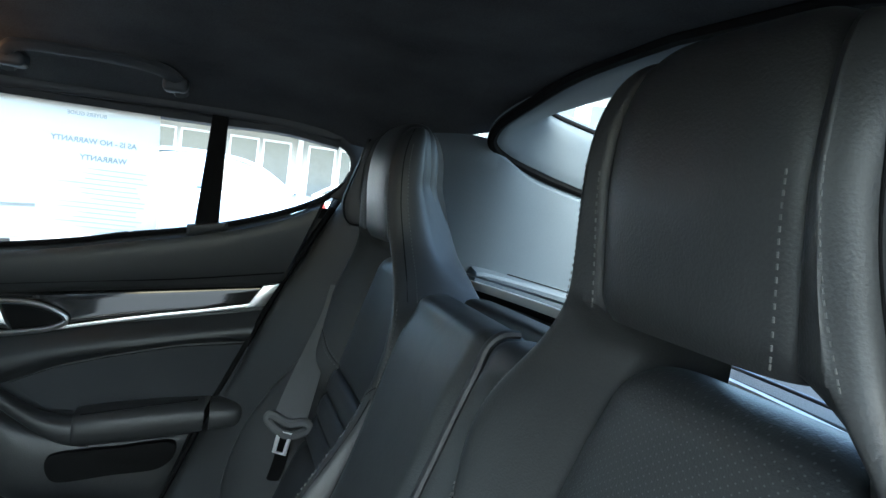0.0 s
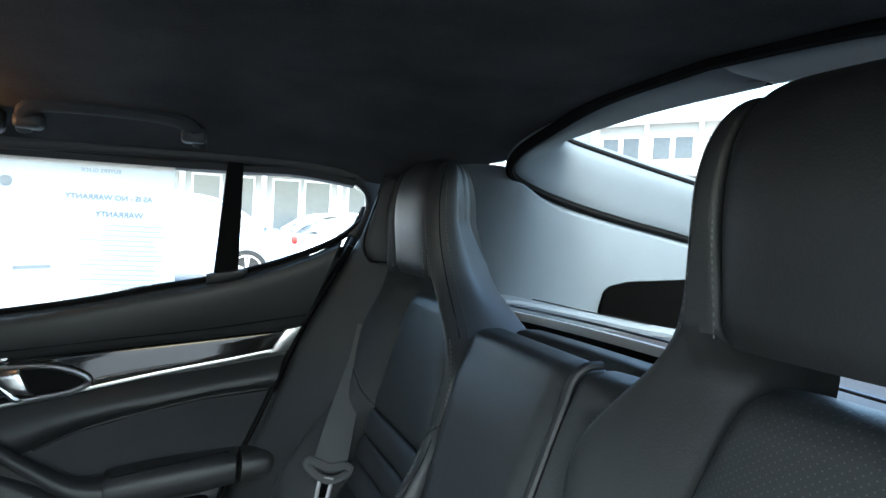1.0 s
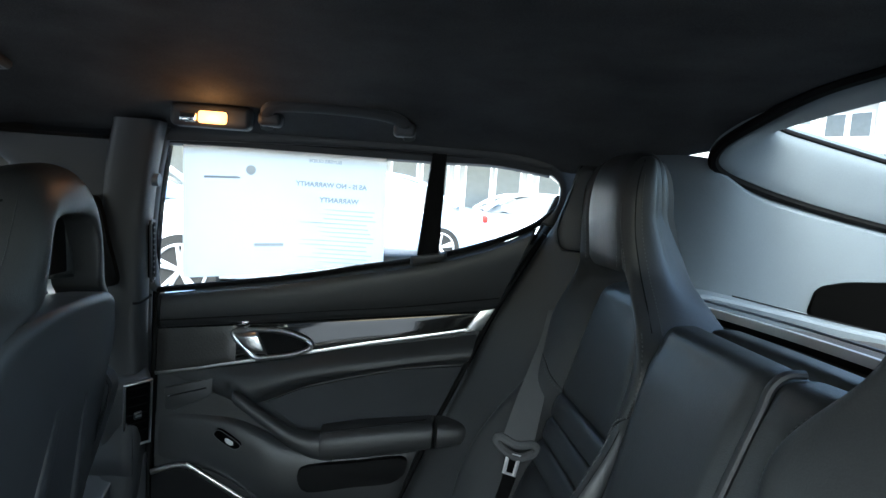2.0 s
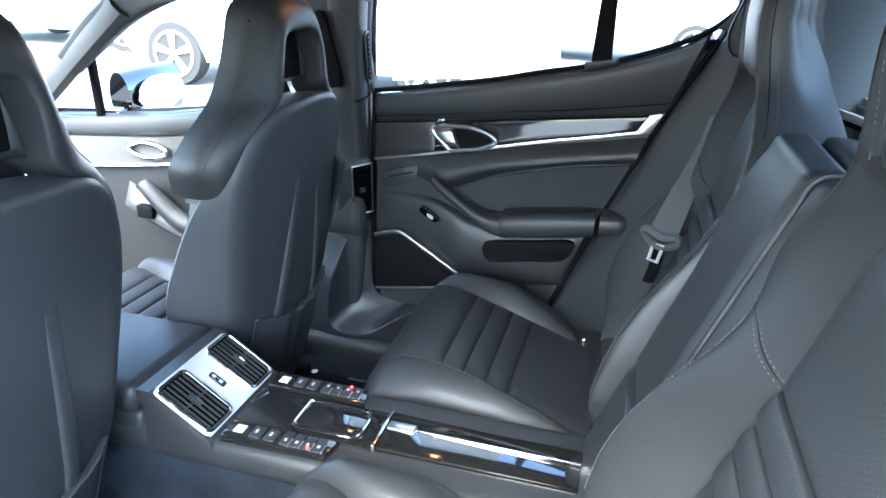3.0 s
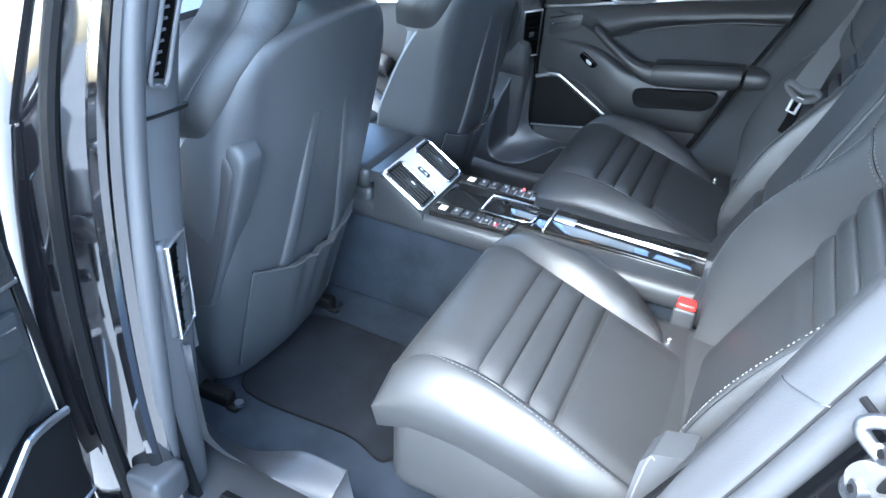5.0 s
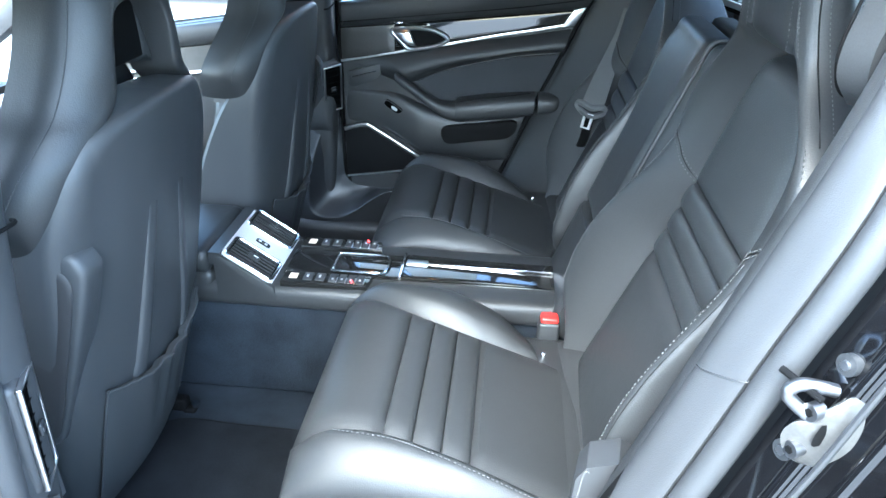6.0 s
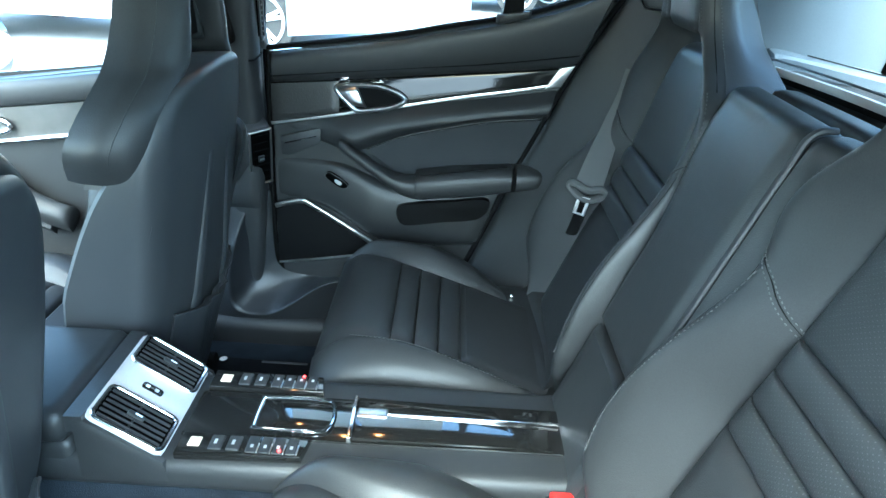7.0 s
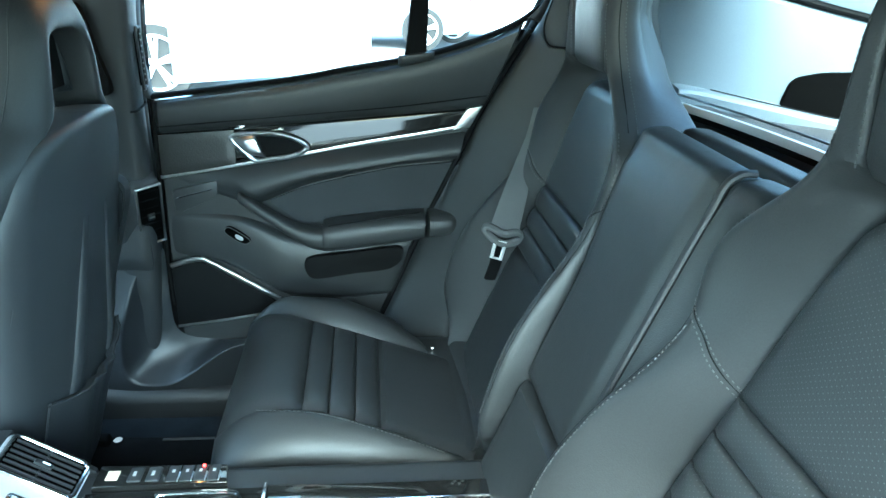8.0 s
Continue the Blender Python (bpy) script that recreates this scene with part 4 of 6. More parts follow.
    sf = part("window_switch", door_piece([(sx - 0.024, sz + 0.014), (sx - 0.012, sz + 0.017), (sx + 0.024, sz - 0.008), (sx + 0.02, sz - 0.018), (sx + 0.006, sz - 0.016), (sx - 0.022, sz + 0.004)], 0.024, 0.034, 30), VOID, body, "window switch")
    part("switch_rim", tube(dcurve([(sx - 0.024, sz + 0.014), (sx - 0.012, sz + 0.017), (sx + 0.024, sz - 0.008), (sx + 0.02, sz - 0.018), (sx + 0.006, sz - 0.016), (sx - 0.022, sz + 0.004)], 30, 0.034), 0.0008, 30, True, smooth=False), GREY, sf)
    part("switch_rocker", door_piece([(sx - 0.002, sz + 0.003), (sx + 0.011, sz - 0.004), (sx + 0.01, sz - 0.011), (sx - 0.003, sz - 0.004)], 0.032, 0.036, 20), MARK, sf)
    # window frame, divider, glass
    top = [(-0.29, 1.21), (-0.275, 1.232), (-0.2, 1.242), (-0.05, 1.25), (0.1, 1.256), (0.25, 1.254), (0.37, 1.245), (0.44, 1.228), (0.476, 1.205)]
    part("window_divider", slab([dp(0.212, 1.047, 0.004), dp(0.254, 1.058, 0.004), dp(0.252, 1.258, 0.004), dp(0.226, 1.258, 0.004)], (0, 0.03, 0), 0.003), DARK, d)
    part("divider_foot", pad([dp(0.2, 1.035, 0.004), dp(0.27, 1.052, 0.004)], [dp(0.2, 1.058, 0.004), dp(0.27, 1.07, 0.004)], 0.008, up, 8, 8, 0.01, 0.3), LEATHER, d)
    part("belt_seal", tube([dp(x, z + 0.004, -0.006) for x, z in BELT], 0.006, 50), DARK, d)
    gl = part("window_glass", slab([dp(x, z, -0.015) for x, z in BELT] + [dp(x, z + 0.01, -0.015) for x, z in reversed(top)], (0, 0.004, 0), 0), GLASS, d, "clear window glass")
    gl.visible_shadow = False
    part("outer_skin", pad([(-0.275, 0.8, 0.3), (-0.1, 0.81, 0.3), (0.08, 0.81, 0.3), (0.2, 0.81, 0.45), (0.3, 0.8, 0.7), (0.4, 0.77, 0.95)], [(-0.275, 0.73, 0.95), (-0.18, 0.73, 0.962), (-0.08, 0.725, 0.98), (0.05, 0.722, 1.0), (0.2, 0.71, 1.03), (0.42, 0.69, 1.08)], 0.05, (0, 1, 0.1), 30, 16, 0.01, 0.02, 0.4), PAINT, d, "gloss black outer skin")
    part("front_edge", tube([dp(-0.282, 0.5, 0.0), dp(-0.285, 0.6, 0.0), dp(-0.283, 0.79, 0.0), dp(-0.28, 0.955, 0.0)], 0.005, 40), DARK, d)
    part("window_frame", pad([dp(-0.306, 0.955, 0.0), dp(-0.309, 1.08, 0.0), dp(-0.31, 1.24, 0.0)], [dp(-0.28, 0.955, -0.004), dp(-0.288, 1.08, -0.004), dp(-0.286, 1.24, -0.004)], 0.006, up, 20, 8, 0.02, 0.02, 0.3), GREY, d)
    part("rear_edge", tube([dp(0.455, 1.118, 0.004), dp(0.382, 0.968, 0.004), dp(0.32, 0.824, 0.004), dp(0.264, 0.696, 0.004), dp(0.204, 0.546, 0.004), dp(0.15, 0.42, 0.0)], 0.006, 40), DARK, d)
    return d


door = rear_door()

copy_thing(door, pose(-0.375, -0.825, 0, 0, 0, -72) @ Matrix.Diagonal((1, -1, 1, 1)) @ pose(0.285, -0.695, 0))

# ---- roof and headliner ----
ROOF_Z = [(-1.0, -0.13), (-0.85, -0.06), (-0.6, -0.015), (-0.2, 0.0), (0.3, 0.0), (0.5, -0.004), (0.75, -0.012)]
ROOF_Y = [(0.0, 1.372), (0.2, 1.364), (0.36, 1.343), (0.46, 1.32), (0.53, 1.297), (0.58, 1.276), (0.615, 1.264), (0.64, 1.25)]


def roof_p(x, f, up=0.0):
    """f from -1 to 1 across the roof."""
    half = lerp([(-1.0, 0.58), (-0.6, 0.635), (0.2, 0.64), (0.45, 0.625), (0.6, 0.53), (0.72, 0.42)], x)
    y = f * half
    drop = lerp([(0.36, 0.0), (0.44, 0.008), (0.49, 0.03), (0.52, 0.03), (0.6, 0.03), (0.72, 0.025)], x) * abs(f) ** 6
    lift = 0.03 * abs(f) ** 5 if f < 0 else 0.0
    return Vector((x, y, smoothed(ROOF_Y, abs(y), 0.02) + smoothed(ROOF_Z, x, 0.08) - drop + up + lift))


def roof_sheet(name, up, thick, material, f1=1.0):
    bm = bmesh.new()
    xs = [-1.0 + 1.7 * i / 48 for i in range(49)]
    fs = [-f1 + 2 * f1 * j / 40 for j in range(41)]
    lo = [[roof_p(x, f, up) for f in fs] for x in xs]
    hi = [[p + Vector((0, 0, thick)) for p in r] for r in lo]
    a, b = grid_mesh(bm, lo), grid_mesh(bm, hi)
    for i in range(48):
        for j in (0, 40):
            bm.faces.new((a[i][j], a[i + 1][j], b[i + 1][j], b[i][j]))
    for j in range(40):
        for i in (0, 48):
            bm.faces.new((a[i][j], a[i][j + 1], b[i][j + 1], b[i][j]))
    return part(name, bm, material)


tagged(roof_sheet("ceiling", 0.0, 0.02, LINER), "dark grey suede headliner of the car", "headliner", kind="structure")
tagged(roof_sheet("roof", 0.03, 0.012, PAINT), "black painted car roof", "car roof", kind="structure")
for s in (-1, 1):
    tr = part("trim", tube([roof_p(x, s * 1.0, -0.004) for x in [-0.95 + 0.1 * k for k in range(15)]], 0.014, 60, flat=1.3), SHELL if s > 0 else GREY)
    tagged(tr, "roof rail trim above the side windows", "trim", kind="structure")
ins = [(-0.27, 1.24), (-0.2, 1.244), (0.0, 1.252), (0.2, 1.255), (0.345, 1.251), (0.417, 1.241), (0.455, 1.229), (0.473, 1.207), (0.47, 1.17), (0.445, 1.138)]
out = [(-0.27, 1.3), (-0.2, 1.3), (0.0, 1.3), (0.2, 1.3), (0.37, 1.3), (0.46, 1.29), (0.515, 1.255), (0.53, 1.207), (0.53, 1.16), (0.51, 1.12)]
tr = part("trim", pad([dp(x, z, 0.006) for x, z in ins], [Vector((x, dy(z) + 0.012, z)) for x, z in out], 0.006, (-0.2, -1, 0), 60, 8, 0.02, 0.02, 0.3), SHELL)
tagged(tr, "dark window surround along the roof edge", "trim", kind="structure")
sr = thing("sunroof", "closed dark sunroof in a black frame", "sunroof")
part("sunroof_shade", slab([roof_p(x, f, 0.002) for x, f in ((-0.85, -0.6), (-0.42, -0.6), (-0.42, 0.6), (-0.85, 0.6))], (0, 0, -0.006), 0.001), DARK, sr)
fr2 = [roof_p(x, f, -0.002) for x, f in ((-0.86, -0.62), (-0.41, -0.62), (-0.41, -0.2), (-0.41, 0.2), (-0.41, 0.62), (-0.86, 0.62), (-0.86, 0.2), (-0.86, -0.2))]
part("sunroof_frame", tube(fr2 + fr2[:1], 0.012, 8, smooth=False), PLASTIC, sr)


def grab_handle(s, dx=0.0, dz=0.0):
    h = thing("grab_handle", "dark suede roof grab handle above the window", "grab handle", "grab handles")
    y = s * 0.535
    pts = [(-0.062, y, 1.272), (-0.06, y - s * 0.02, 1.288), (-0.05, y - s * 0.035, 1.302), (0.0, y - s * 0.04, 1.307), (0.1, y - s * 0.04, 1.306), (0.15, y - s * 0.036, 1.3), (0.172, y - s * 0.02, 1.288), (0.178, y, 1.272)]
    part("handle_bar", tube(pts, 0.009, 60, flat=1.3), SHELL, h)
    h.location = (dx, 0, dz)
    for x in (-0.052, 0.172):
        part("handle_mount", rbox(x - 0.022, x + 0.016, min(y, y - s * 0.03), max(y, y - s * 0.03) + 0.01, 1.272, 1.295, 0.008), SHELL, h)


grab_handle(1)
grab_handle(1, -0.7, -0.055)
grab_handle(-1)
lamp = thing("reading_lamp", "lit orange reading lamp in the headliner above the door", "lamp")
part("lamp_housing", rbox(-0.215, -0.085, 0.505, 0.545, 1.262, 1.3, 0.01), PLASTIC, lamp)
part("lamp_lens", rbox(-0.168, -0.122, 0.498, 0.51, 1.268, 1.288, 0.005), glow("warm_lamp_lens", (1.0, 0.36, 0.1), 0.7), lamp, "glowing warm lens")
bulb = new("lamp_bulb", bpy.data.lights.new("lamp_bulb", "POINT"))
bulb.data.energy, bulb.data.color, bulb.data.shadow_soft_size = 0.03, (1.0, 0.45, 0.16), 0.012
bulb.location = (-0.145, 0.478, 1.274)
bulb.parent = lamp
part("lamp_reflector", rbox(-0.198, -0.17, 0.5, 0.51, 1.268, 1.285, 0.004), CHROME, lamp)


# ---- pillars and side trims ----
def b_pillar(s):
    p = thing("door_pillar", "grey door pillar trim with air vent and seat belt slot", "car pillar", "door pillars")
    col = [(0.3, -0.36, 0.70), (0.45, -0.35, 0.70), (0.6, -0.34, 0.695), (0.75, -0.335, 0.685), (0.9, -0.335, 0.665), (1.05, -0.325, 0.64), (1.18, -0.305, 0.605), (1.27, -0.28, 0.57)]
    bm = bmesh.new()
    rows = []
    for q in curve([(x, s * y, z) for z, x, y in col], 40):
        w = lerp([(0.3, 0.04), (0.6, 0.042), (0.9, 0.044), (1.27, 0.04)], q.z)
        rows.append([q + Vector((w * math.copysign(abs(math.cos(a)) ** 0.6, math.cos(a)), 0.036 * math.copysign(abs(math.sin(a)) ** 0.6, math.sin(a)), 0)) for a in [6.2832 * k / 20 for k in range(20)]])
    grid_mesh(bm, rows, True)
    trim_mat = GREY if s < 0 else PLASTIC
    body = part("pillar_trim", bm, trim_mat, p)
    part("trim_joint", tube([(-0.3, s * 0.618, 0.943), (-0.2905, s * 0.626, 0.944), (-0.2895, s * 0.657, 0.946), (-0.2905, s * 0.688, 0.948), (-0.3, s * 0.696, 0.948)], 0.0022, 24), DARK, body)
    # broad inner face that runs forward to the front window and arches into the roof rail
    fr = [(0.6, 0.648, -0.45), (0.75, 0.645, -0.446), (0.9, 0.634, -0.442), (1.0, 0.617, -0.446), (1.08, 0.6, -0.456), (1.14, 0.588, -0.474), (1.18, 0.578, -0.505), (1.24, 0.562, -0.57)]
    part("pillar_face", pad([(-0.305, s * (y + 0.012), z) for z, y, _ in fr], [(x, s * (y + 0.014), z) for z, y, x in fr], 0.012, (0, -s, 0), 40, 14, 0.03, 0.01, 0.25), trim_mat, p)
    if s > 0:
        part("belt_guide", slab(curve([(-0.395, 0.588, 1.12), (-0.37, 0.585, 1.134), (-0.348, 0.586, 1.128), (-0.336, 0.6, 1.06), (-0.322, 0.613, 0.99), (-0.335, 0.614, 0.975), (-0.36, 0.612, 0.98), (-0.378, 0.601, 1.05)], 40, True), (0, -0.016, 0), 0.004), DARK, p, "dark belt height adjuster")
    # belt slot: louvres over a black slab that paints the shade inside
    slot = part("belt_slot", slab([(-0.28, s * 0.622, 1.087), (-0.28, s * 0.637, 1.088), (-0.289, s * 0.674, 0.991), (-0.289, s * 0.658, 0.986)], (0.007, 0, 0.001), 0.001), VOID, body, "black slab painted as the shade in the louvred slot")
    for k in range(9):
        f = (k + 0.5) / 9
        z, y = 1.088 - 0.098 * f, 0.631 + 0.0365 * f
        part("louvre", rbox(-0.278 - 0.009 * f, -0.2715 - 0.009 * f, min(s * y, s * (y + 0.008)), max(s * y, s * (y + 0.008)), z - 0.0014, z + 0.0014, 0), trim_mat, slot)
    rim = curve([(-0.273, s * 0.617, 1.09), (-0.273, s * 0.63, 1.094), (-0.2735, s * 0.64, 1.09), (-0.277, s * 0.658, 1.04), (-0.281, s * 0.677, 0.991), (-0.281, s * 0.668, 0.983), (-0.281, s * 0.655, 0.983), (-0.277, s * 0.636, 1.037)], 48, True)
    part("slot_rim", tube(rim, 0.0028, 48, True, smooth=False), trim_mat, slot)
    # air vent in a rounded housing, its mouth turned to the cabin
    o = Vector((-0.309, s * 0.62, 0.789))
    ex, ez = (Vector((-0.268, s * 0.64, 0.798)) - o), Vector((-0.014, s * 0.045, -0.135))
    en = Vector((0.5, -s * 0.82, -0.28)).normalized()
    if s < 0:
        o, ex, ez, en = Vector((-0.298, -0.658, 0.793)), Vector((0.019, -0.044, 0.0)), Vector((-0.009, 0.002, -0.142)), Vector((0.915, 0.4, -0.05))
    wd, ht = ex.length, ez.length
    ex, ez = ex.normalized(), ez.normalized()

    def vent_piece(a, b, c, d, h0, h1, r=0.001):
        bm = rbox(a, b, c, d, h0, h1, r, 3)
        for v in bm.verts:
            v.co = o + ex * v.co.x + ez * v.co.y + en * v.co.z
        return bm

    av = part("pillar_vent", vent_piece(-0.045 if s > 0 else -0.004, wd + 0.004, -0.005, ht + 0.005, -0.07, -0.003, 0.016 if s > 0 else 0.008), GREY, p)
    # black plate stands for the shade inside the vent
    part("vent_mouth", vent_piece(0.001, wd - 0.001, 0.001, ht - 0.001, -0.006, -0.001), VOID, av)
    for a, b, c, d in ((-0.002, wd + 0.002, -0.002, 0.002), (-0.002, wd + 0.002, ht - 0.002, ht + 0.002), (-0.002, 0.002, 0, ht), (wd - 0.002, wd + 0.002, 0, ht)):
        part("vent_rim", vent_piece(a, b, c, d, -0.003, 0.003, 0.0012), SATIN, av)
    for k in range(7):
        f = 0.012 + (ht - 0.024) * k / 6
        part("slat", vent_piece(0.005, wd - 0.005, f - 0.001, f + 0.001, -0.004, 0.0, 0.0004), DARK, av)
    part("vent_tab", vent_piece(wd * 0.35, wd * 0.65, ht * 0.5 - 0.008, ht * 0.5 + 0.008, 0.001, 0.006, 0.002), PLASTIC, av)
    part("tab_mark", vent_piece(wd * 0.4, wd * 0.62, ht * 0.5 - 0.0025, ht * 0.5 + 0.0025, 0.0058, 0.0066, 0), SATIN, av)
    # seal, painted jamb
    part("door_seal", tube([(x + (0.035 if s < 0 else 0.024), s * (y + 0.042), z) for z, x, y in col], 0.017, 50, sides=12), GREY, p, "soft grey door seal")
    part("painted_jamb", pad([(-0.30, s * 0.735, 0.25), (-0.30, s * 0.74, 0.6), (-0.295, s * 0.72, 0.9), (-0.28, s * 0.68, 1.1), (-0.25, s * 0.63, 1.26)],
                             [(-0.42, s * 0.80, 0.25), (-0.42, s * 0.815, 0.6), (-0.40, s * 0.79, 0.9), (-0.37, s * 0.74, 1.1), (-0.32, s * 0.68, 1.28)], 0.02, (1, s * 0.4, 0), 40, 14, 0.06, 0.03, 0.4), PAINT, p, "gloss black painted jamb")
    part("jamb_bead", tube([(-0.315, s * 0.755, 0.25), (-0.315, s * 0.762, 0.6), (-0.305, s * 0.745, 0.9), (-0.288, s * 0.7, 1.1), (-0.26, s * 0.645, 1.26)], 0.011, 40), PAINT, p)
    part("jamb_bead", tube([(-0.35, s * 0.785, 0.25), (-0.35, s * 0.795, 0.6), (-0.34, s * 0.775, 0.9), (-0.32, s * 0.725, 1.1), (-0.28, s * 0.66, 1.27)], 0.009, 40), DARK, p)
    part("door_hinge", rbox(-0.34, -0.28, min(s * 0.74, s * 0.80), max(s * 0.74, s * 0.80), 0.40, 0.46, 0.01), PLASTIC, p)
    part("cap_button", tube([(-0.275, s * 0.606, 1.17), (-0.262, s * 0.606, 1.17), (-0.257, s * 0.606, 1.17)], 0.0115, 4, sides=24), PALEGREY, p)
    # lower panel with a hollow that runs out along the sill
    fa = [(-0.3, s * 0.676, 0.64), (-0.345, s * 0.66, 0.58), (-0.368, s * 0.628, 0.5), (-0.379, s * 0.622, 0.42), (-0.376, s * 0.618, 0.37), (-0.35, s * 0.616, 0.347), (-0.29, s * 0.617, 0.346), (-0.245, s * 0.62, 0.368), (-0.195, s * 0.626, 0.404), (-0.15, s * 0.632, 0.43), (-0.08, s * 0.64, 0.442)]
    fc = [(-0.288, s * 0.688, 0.63), (-0.288, s * 0.69, 0.58), (-0.288, s * 0.69, 0.53), (-0.287, s * 0.69, 0.49), (-0.284, s * 0.69, 0.46), (-0.276, s * 0.688, 0.444), (-0.262, s * 0.687, 0.432), (-0.24, s * 0.686, 0.425), (-0.2, s * 0.686, 0.42), (-0.16, s * 0.686, 0.417), (-0.08, s * 0.686, 0.415)]
    fo = [(-0.31, s * 0.678, 0.68), (-0.4, s * 0.675, 0.67), (-0.47, s * 0.64, 0.5), (-0.47, s * 0.632, 0.4), (-0.47, s * 0.625, 0.29), (-0.4, s * 0.62, 0.27), (-0.28, s * 0.62, 0.27), (-0.21, s * 0.622, 0.3), (-0.16, s * 0.628, 0.33), (-0.12, s * 0.633, 0.345), (-0.06, s * 0.642, 0.35)]
    rows = []
    for a, b, c in zip(curve(fo, 70), curve(fa, 70), curve(fc, 70)):
        inward = Vector((0, -s, 0))
        rows.append(curve([a, a.lerp(b, 0.5), a.lerp(b, 0.86) + inward * 0.001, b + inward * 0.002, b.lerp(c, 0.12) - inward * 0.003, b.lerp(c, 0.4) - inward * 0.014, b.lerp(c, 0.7) - inward * 0.012, c], 30))
    bm = bmesh.new()
    grid_mesh(bm, rows)
    part("foot_panel", bm, FOOT, p, "hollowed black foot panel")
    # dark strip added behind the door gap to keep daylight out
    part("gap_strip", pad([(-0.33, s * (dy(z) + 0.03), z) for z in (0.26, 0.5, 0.75, 0.95, 1.1, 1.26)], [(-0.3 if s < 0 or z > 0.9 else -0.26, s * (dy(z) + 0.03), z) for z in (0.26, 0.5, 0.75, 0.95, 1.1, 1.26)], 0.002, (0, -s, 0), 20, 4, 0.01, 0.02), DARK, p)


b_pillar(1)
b_pillar(-1)

SHUT = [(0.49, 1.195), (0.455, 1.115), (0.382, 0.966), (0.32, 0.822), (0.264, 0.695), (0.205, 0.548), (0.16, 0.44)]


def side_trim(s):
    p = thing("quarter_trim", "dark side trim between the rear door and the seat", "car trim", "quarter trims")
    ya = [s * (dy(z) - 0.002) for _, z in SHUT]
    a = [Vector((x + 0.006, y, z)) for (x, z), y in zip(SHUT, ya)]
    b = [Vector((x + w, s * q, z + 0.01)) for (x, z), w, q in zip(SHUT, (0.06, 0.09, 0.12, 0.13, 0.14, 0.15, 0.16), (0.56, 0.575, 0.58, 0.585, 0.585, 0.58, 0.575))]
    if s < 0:
        a = curve([(0.505, -0.61, 1.25), (0.463, -0.655, 1.123), (0.392, -0.66, 0.9), (0.335, -0.66, 0.72), (0.275, -0.66, 0.55), (0.12, -0.66, 0.36)], 16)
        g = curve([(0.515, -0.65, 1.22), (0.47, -0.7, 1.064), (0.423, -0.703, 0.91), (0.376, -0.703, 0.753), (0.315, -0.703, 0.58), (0.14, -0.703, 0.34)], 16)
        part("edge_trim", pad(a, g, 0.012, (-0.55, -0.8, 0.15), 60, 14, 0.03, 0.01, 0.4), GREY, p, "grey door opening trim")
        part("trim_joint", tube([on_pad(a, g, 0.012, (-0.55, -0.8, 0.15), 0.4375, u, 0.01, 0.4, 0.0003) for u in (0.03, 0.15, 0.3, 0.5, 0.7, 0.85, 0.97)], 0.0009, 20), PLASTIC, p)
        b = curve([(0.56, -0.56, 1.22), (0.53, -0.57, 1.09), (0.47, -0.585, 0.87), (0.42, -0.585, 0.7), (0.37, -0.58, 0.55), (0.36, -0.575, 0.36)], 16)
        sl = [q + Vector((0.007, -0.009, -0.008)) for q in g] + [Vector((-0.15, -0.717, 0.315))]
        stitches([q.lerp(w, 0.3) + Vector((-0.014, -0.004, 0.006)) for q, w in zip(a[5:12], b[5:12])], "stitching", p)
    else:
        sl = [Vector((x + 0.012, y + s * 0.028, z)) for (x, z), y in zip(SHUT, ya)] + [Vector((0.05, s * 0.72, 0.36)), Vector((-0.15, s * 0.72, 0.335))]
    part("trim_panel", pad(a, b, 0.016, (-0.5, -s, 0.3), 40, 14, 0.03, 0.02, 0.3), LEATHER, p)
    part("backing", slab([(x + (0.0 if s > 0 else 0.06), s * (0.71 if s > 0 else 0.66), z) for x, z in SHUT] + [(0.16, s * 0.64, 0.25), (0.64, s * 0.64, 0.25), (0.64, s * 0.6, 1.22)], (0, s * 0.01, 0), 0), DARK, p)
    ca = [Vector((x, s * y, z)) for x, y, z in ((0.476, 0.588, 1.092), (0.461, 0.588, 1.114), (0.46, 0.586, 1.142), (0.47, 0.58, 1.176), (0.49, 0.57, 1.25))]
    cb = [Vector((x, s * y, z)) for x, y, z in ((0.57, 0.552, 1.088), (0.572, 0.552, 1.12), (0.574, 0.55, 1.15), (0.575, 0.548, 1.19), (0.575, 0.545, 1.25))]
    cap = part("upper_cap", pad(ca, cb, 0.01, (-0.5, -s, 0), 24, 12, 0.03, 0.1, 0.2), LEATHER, p)
    part("cap_seam", tube([on_pad(ca, cb, 0.01, (-0.5, -s, 0), v, 0.06, 0.1, 0.2, 0.0005) for v in (1.0, 0.8, 0.6, 0.4, 0.2, 0.1)] + [on_pad(ca, cb, 0.01, (-0.5, -s, 0), 0.05, u, 0.1, 0.2, 0.0005) for u in (0.12, 0.25, 0.4, 0.6, 0.8, 0.95)], 0.0016, 60), DARK, cap)
    if s > 0:
        part("inset_end", pad([Vector((0.328, 0.688, 0.835)), Vector((0.3, 0.688, 0.77)), Vector((0.275, 0.688, 0.72))], [Vector((0.378, 0.662, 0.832)), Vector((0.36, 0.662, 0.77)), Vector((0.33, 0.662, 0.72))], 0.006, (-0.3, -1, 0), 10, 8, 0.01, 0.1, 0.2), INSET, p)
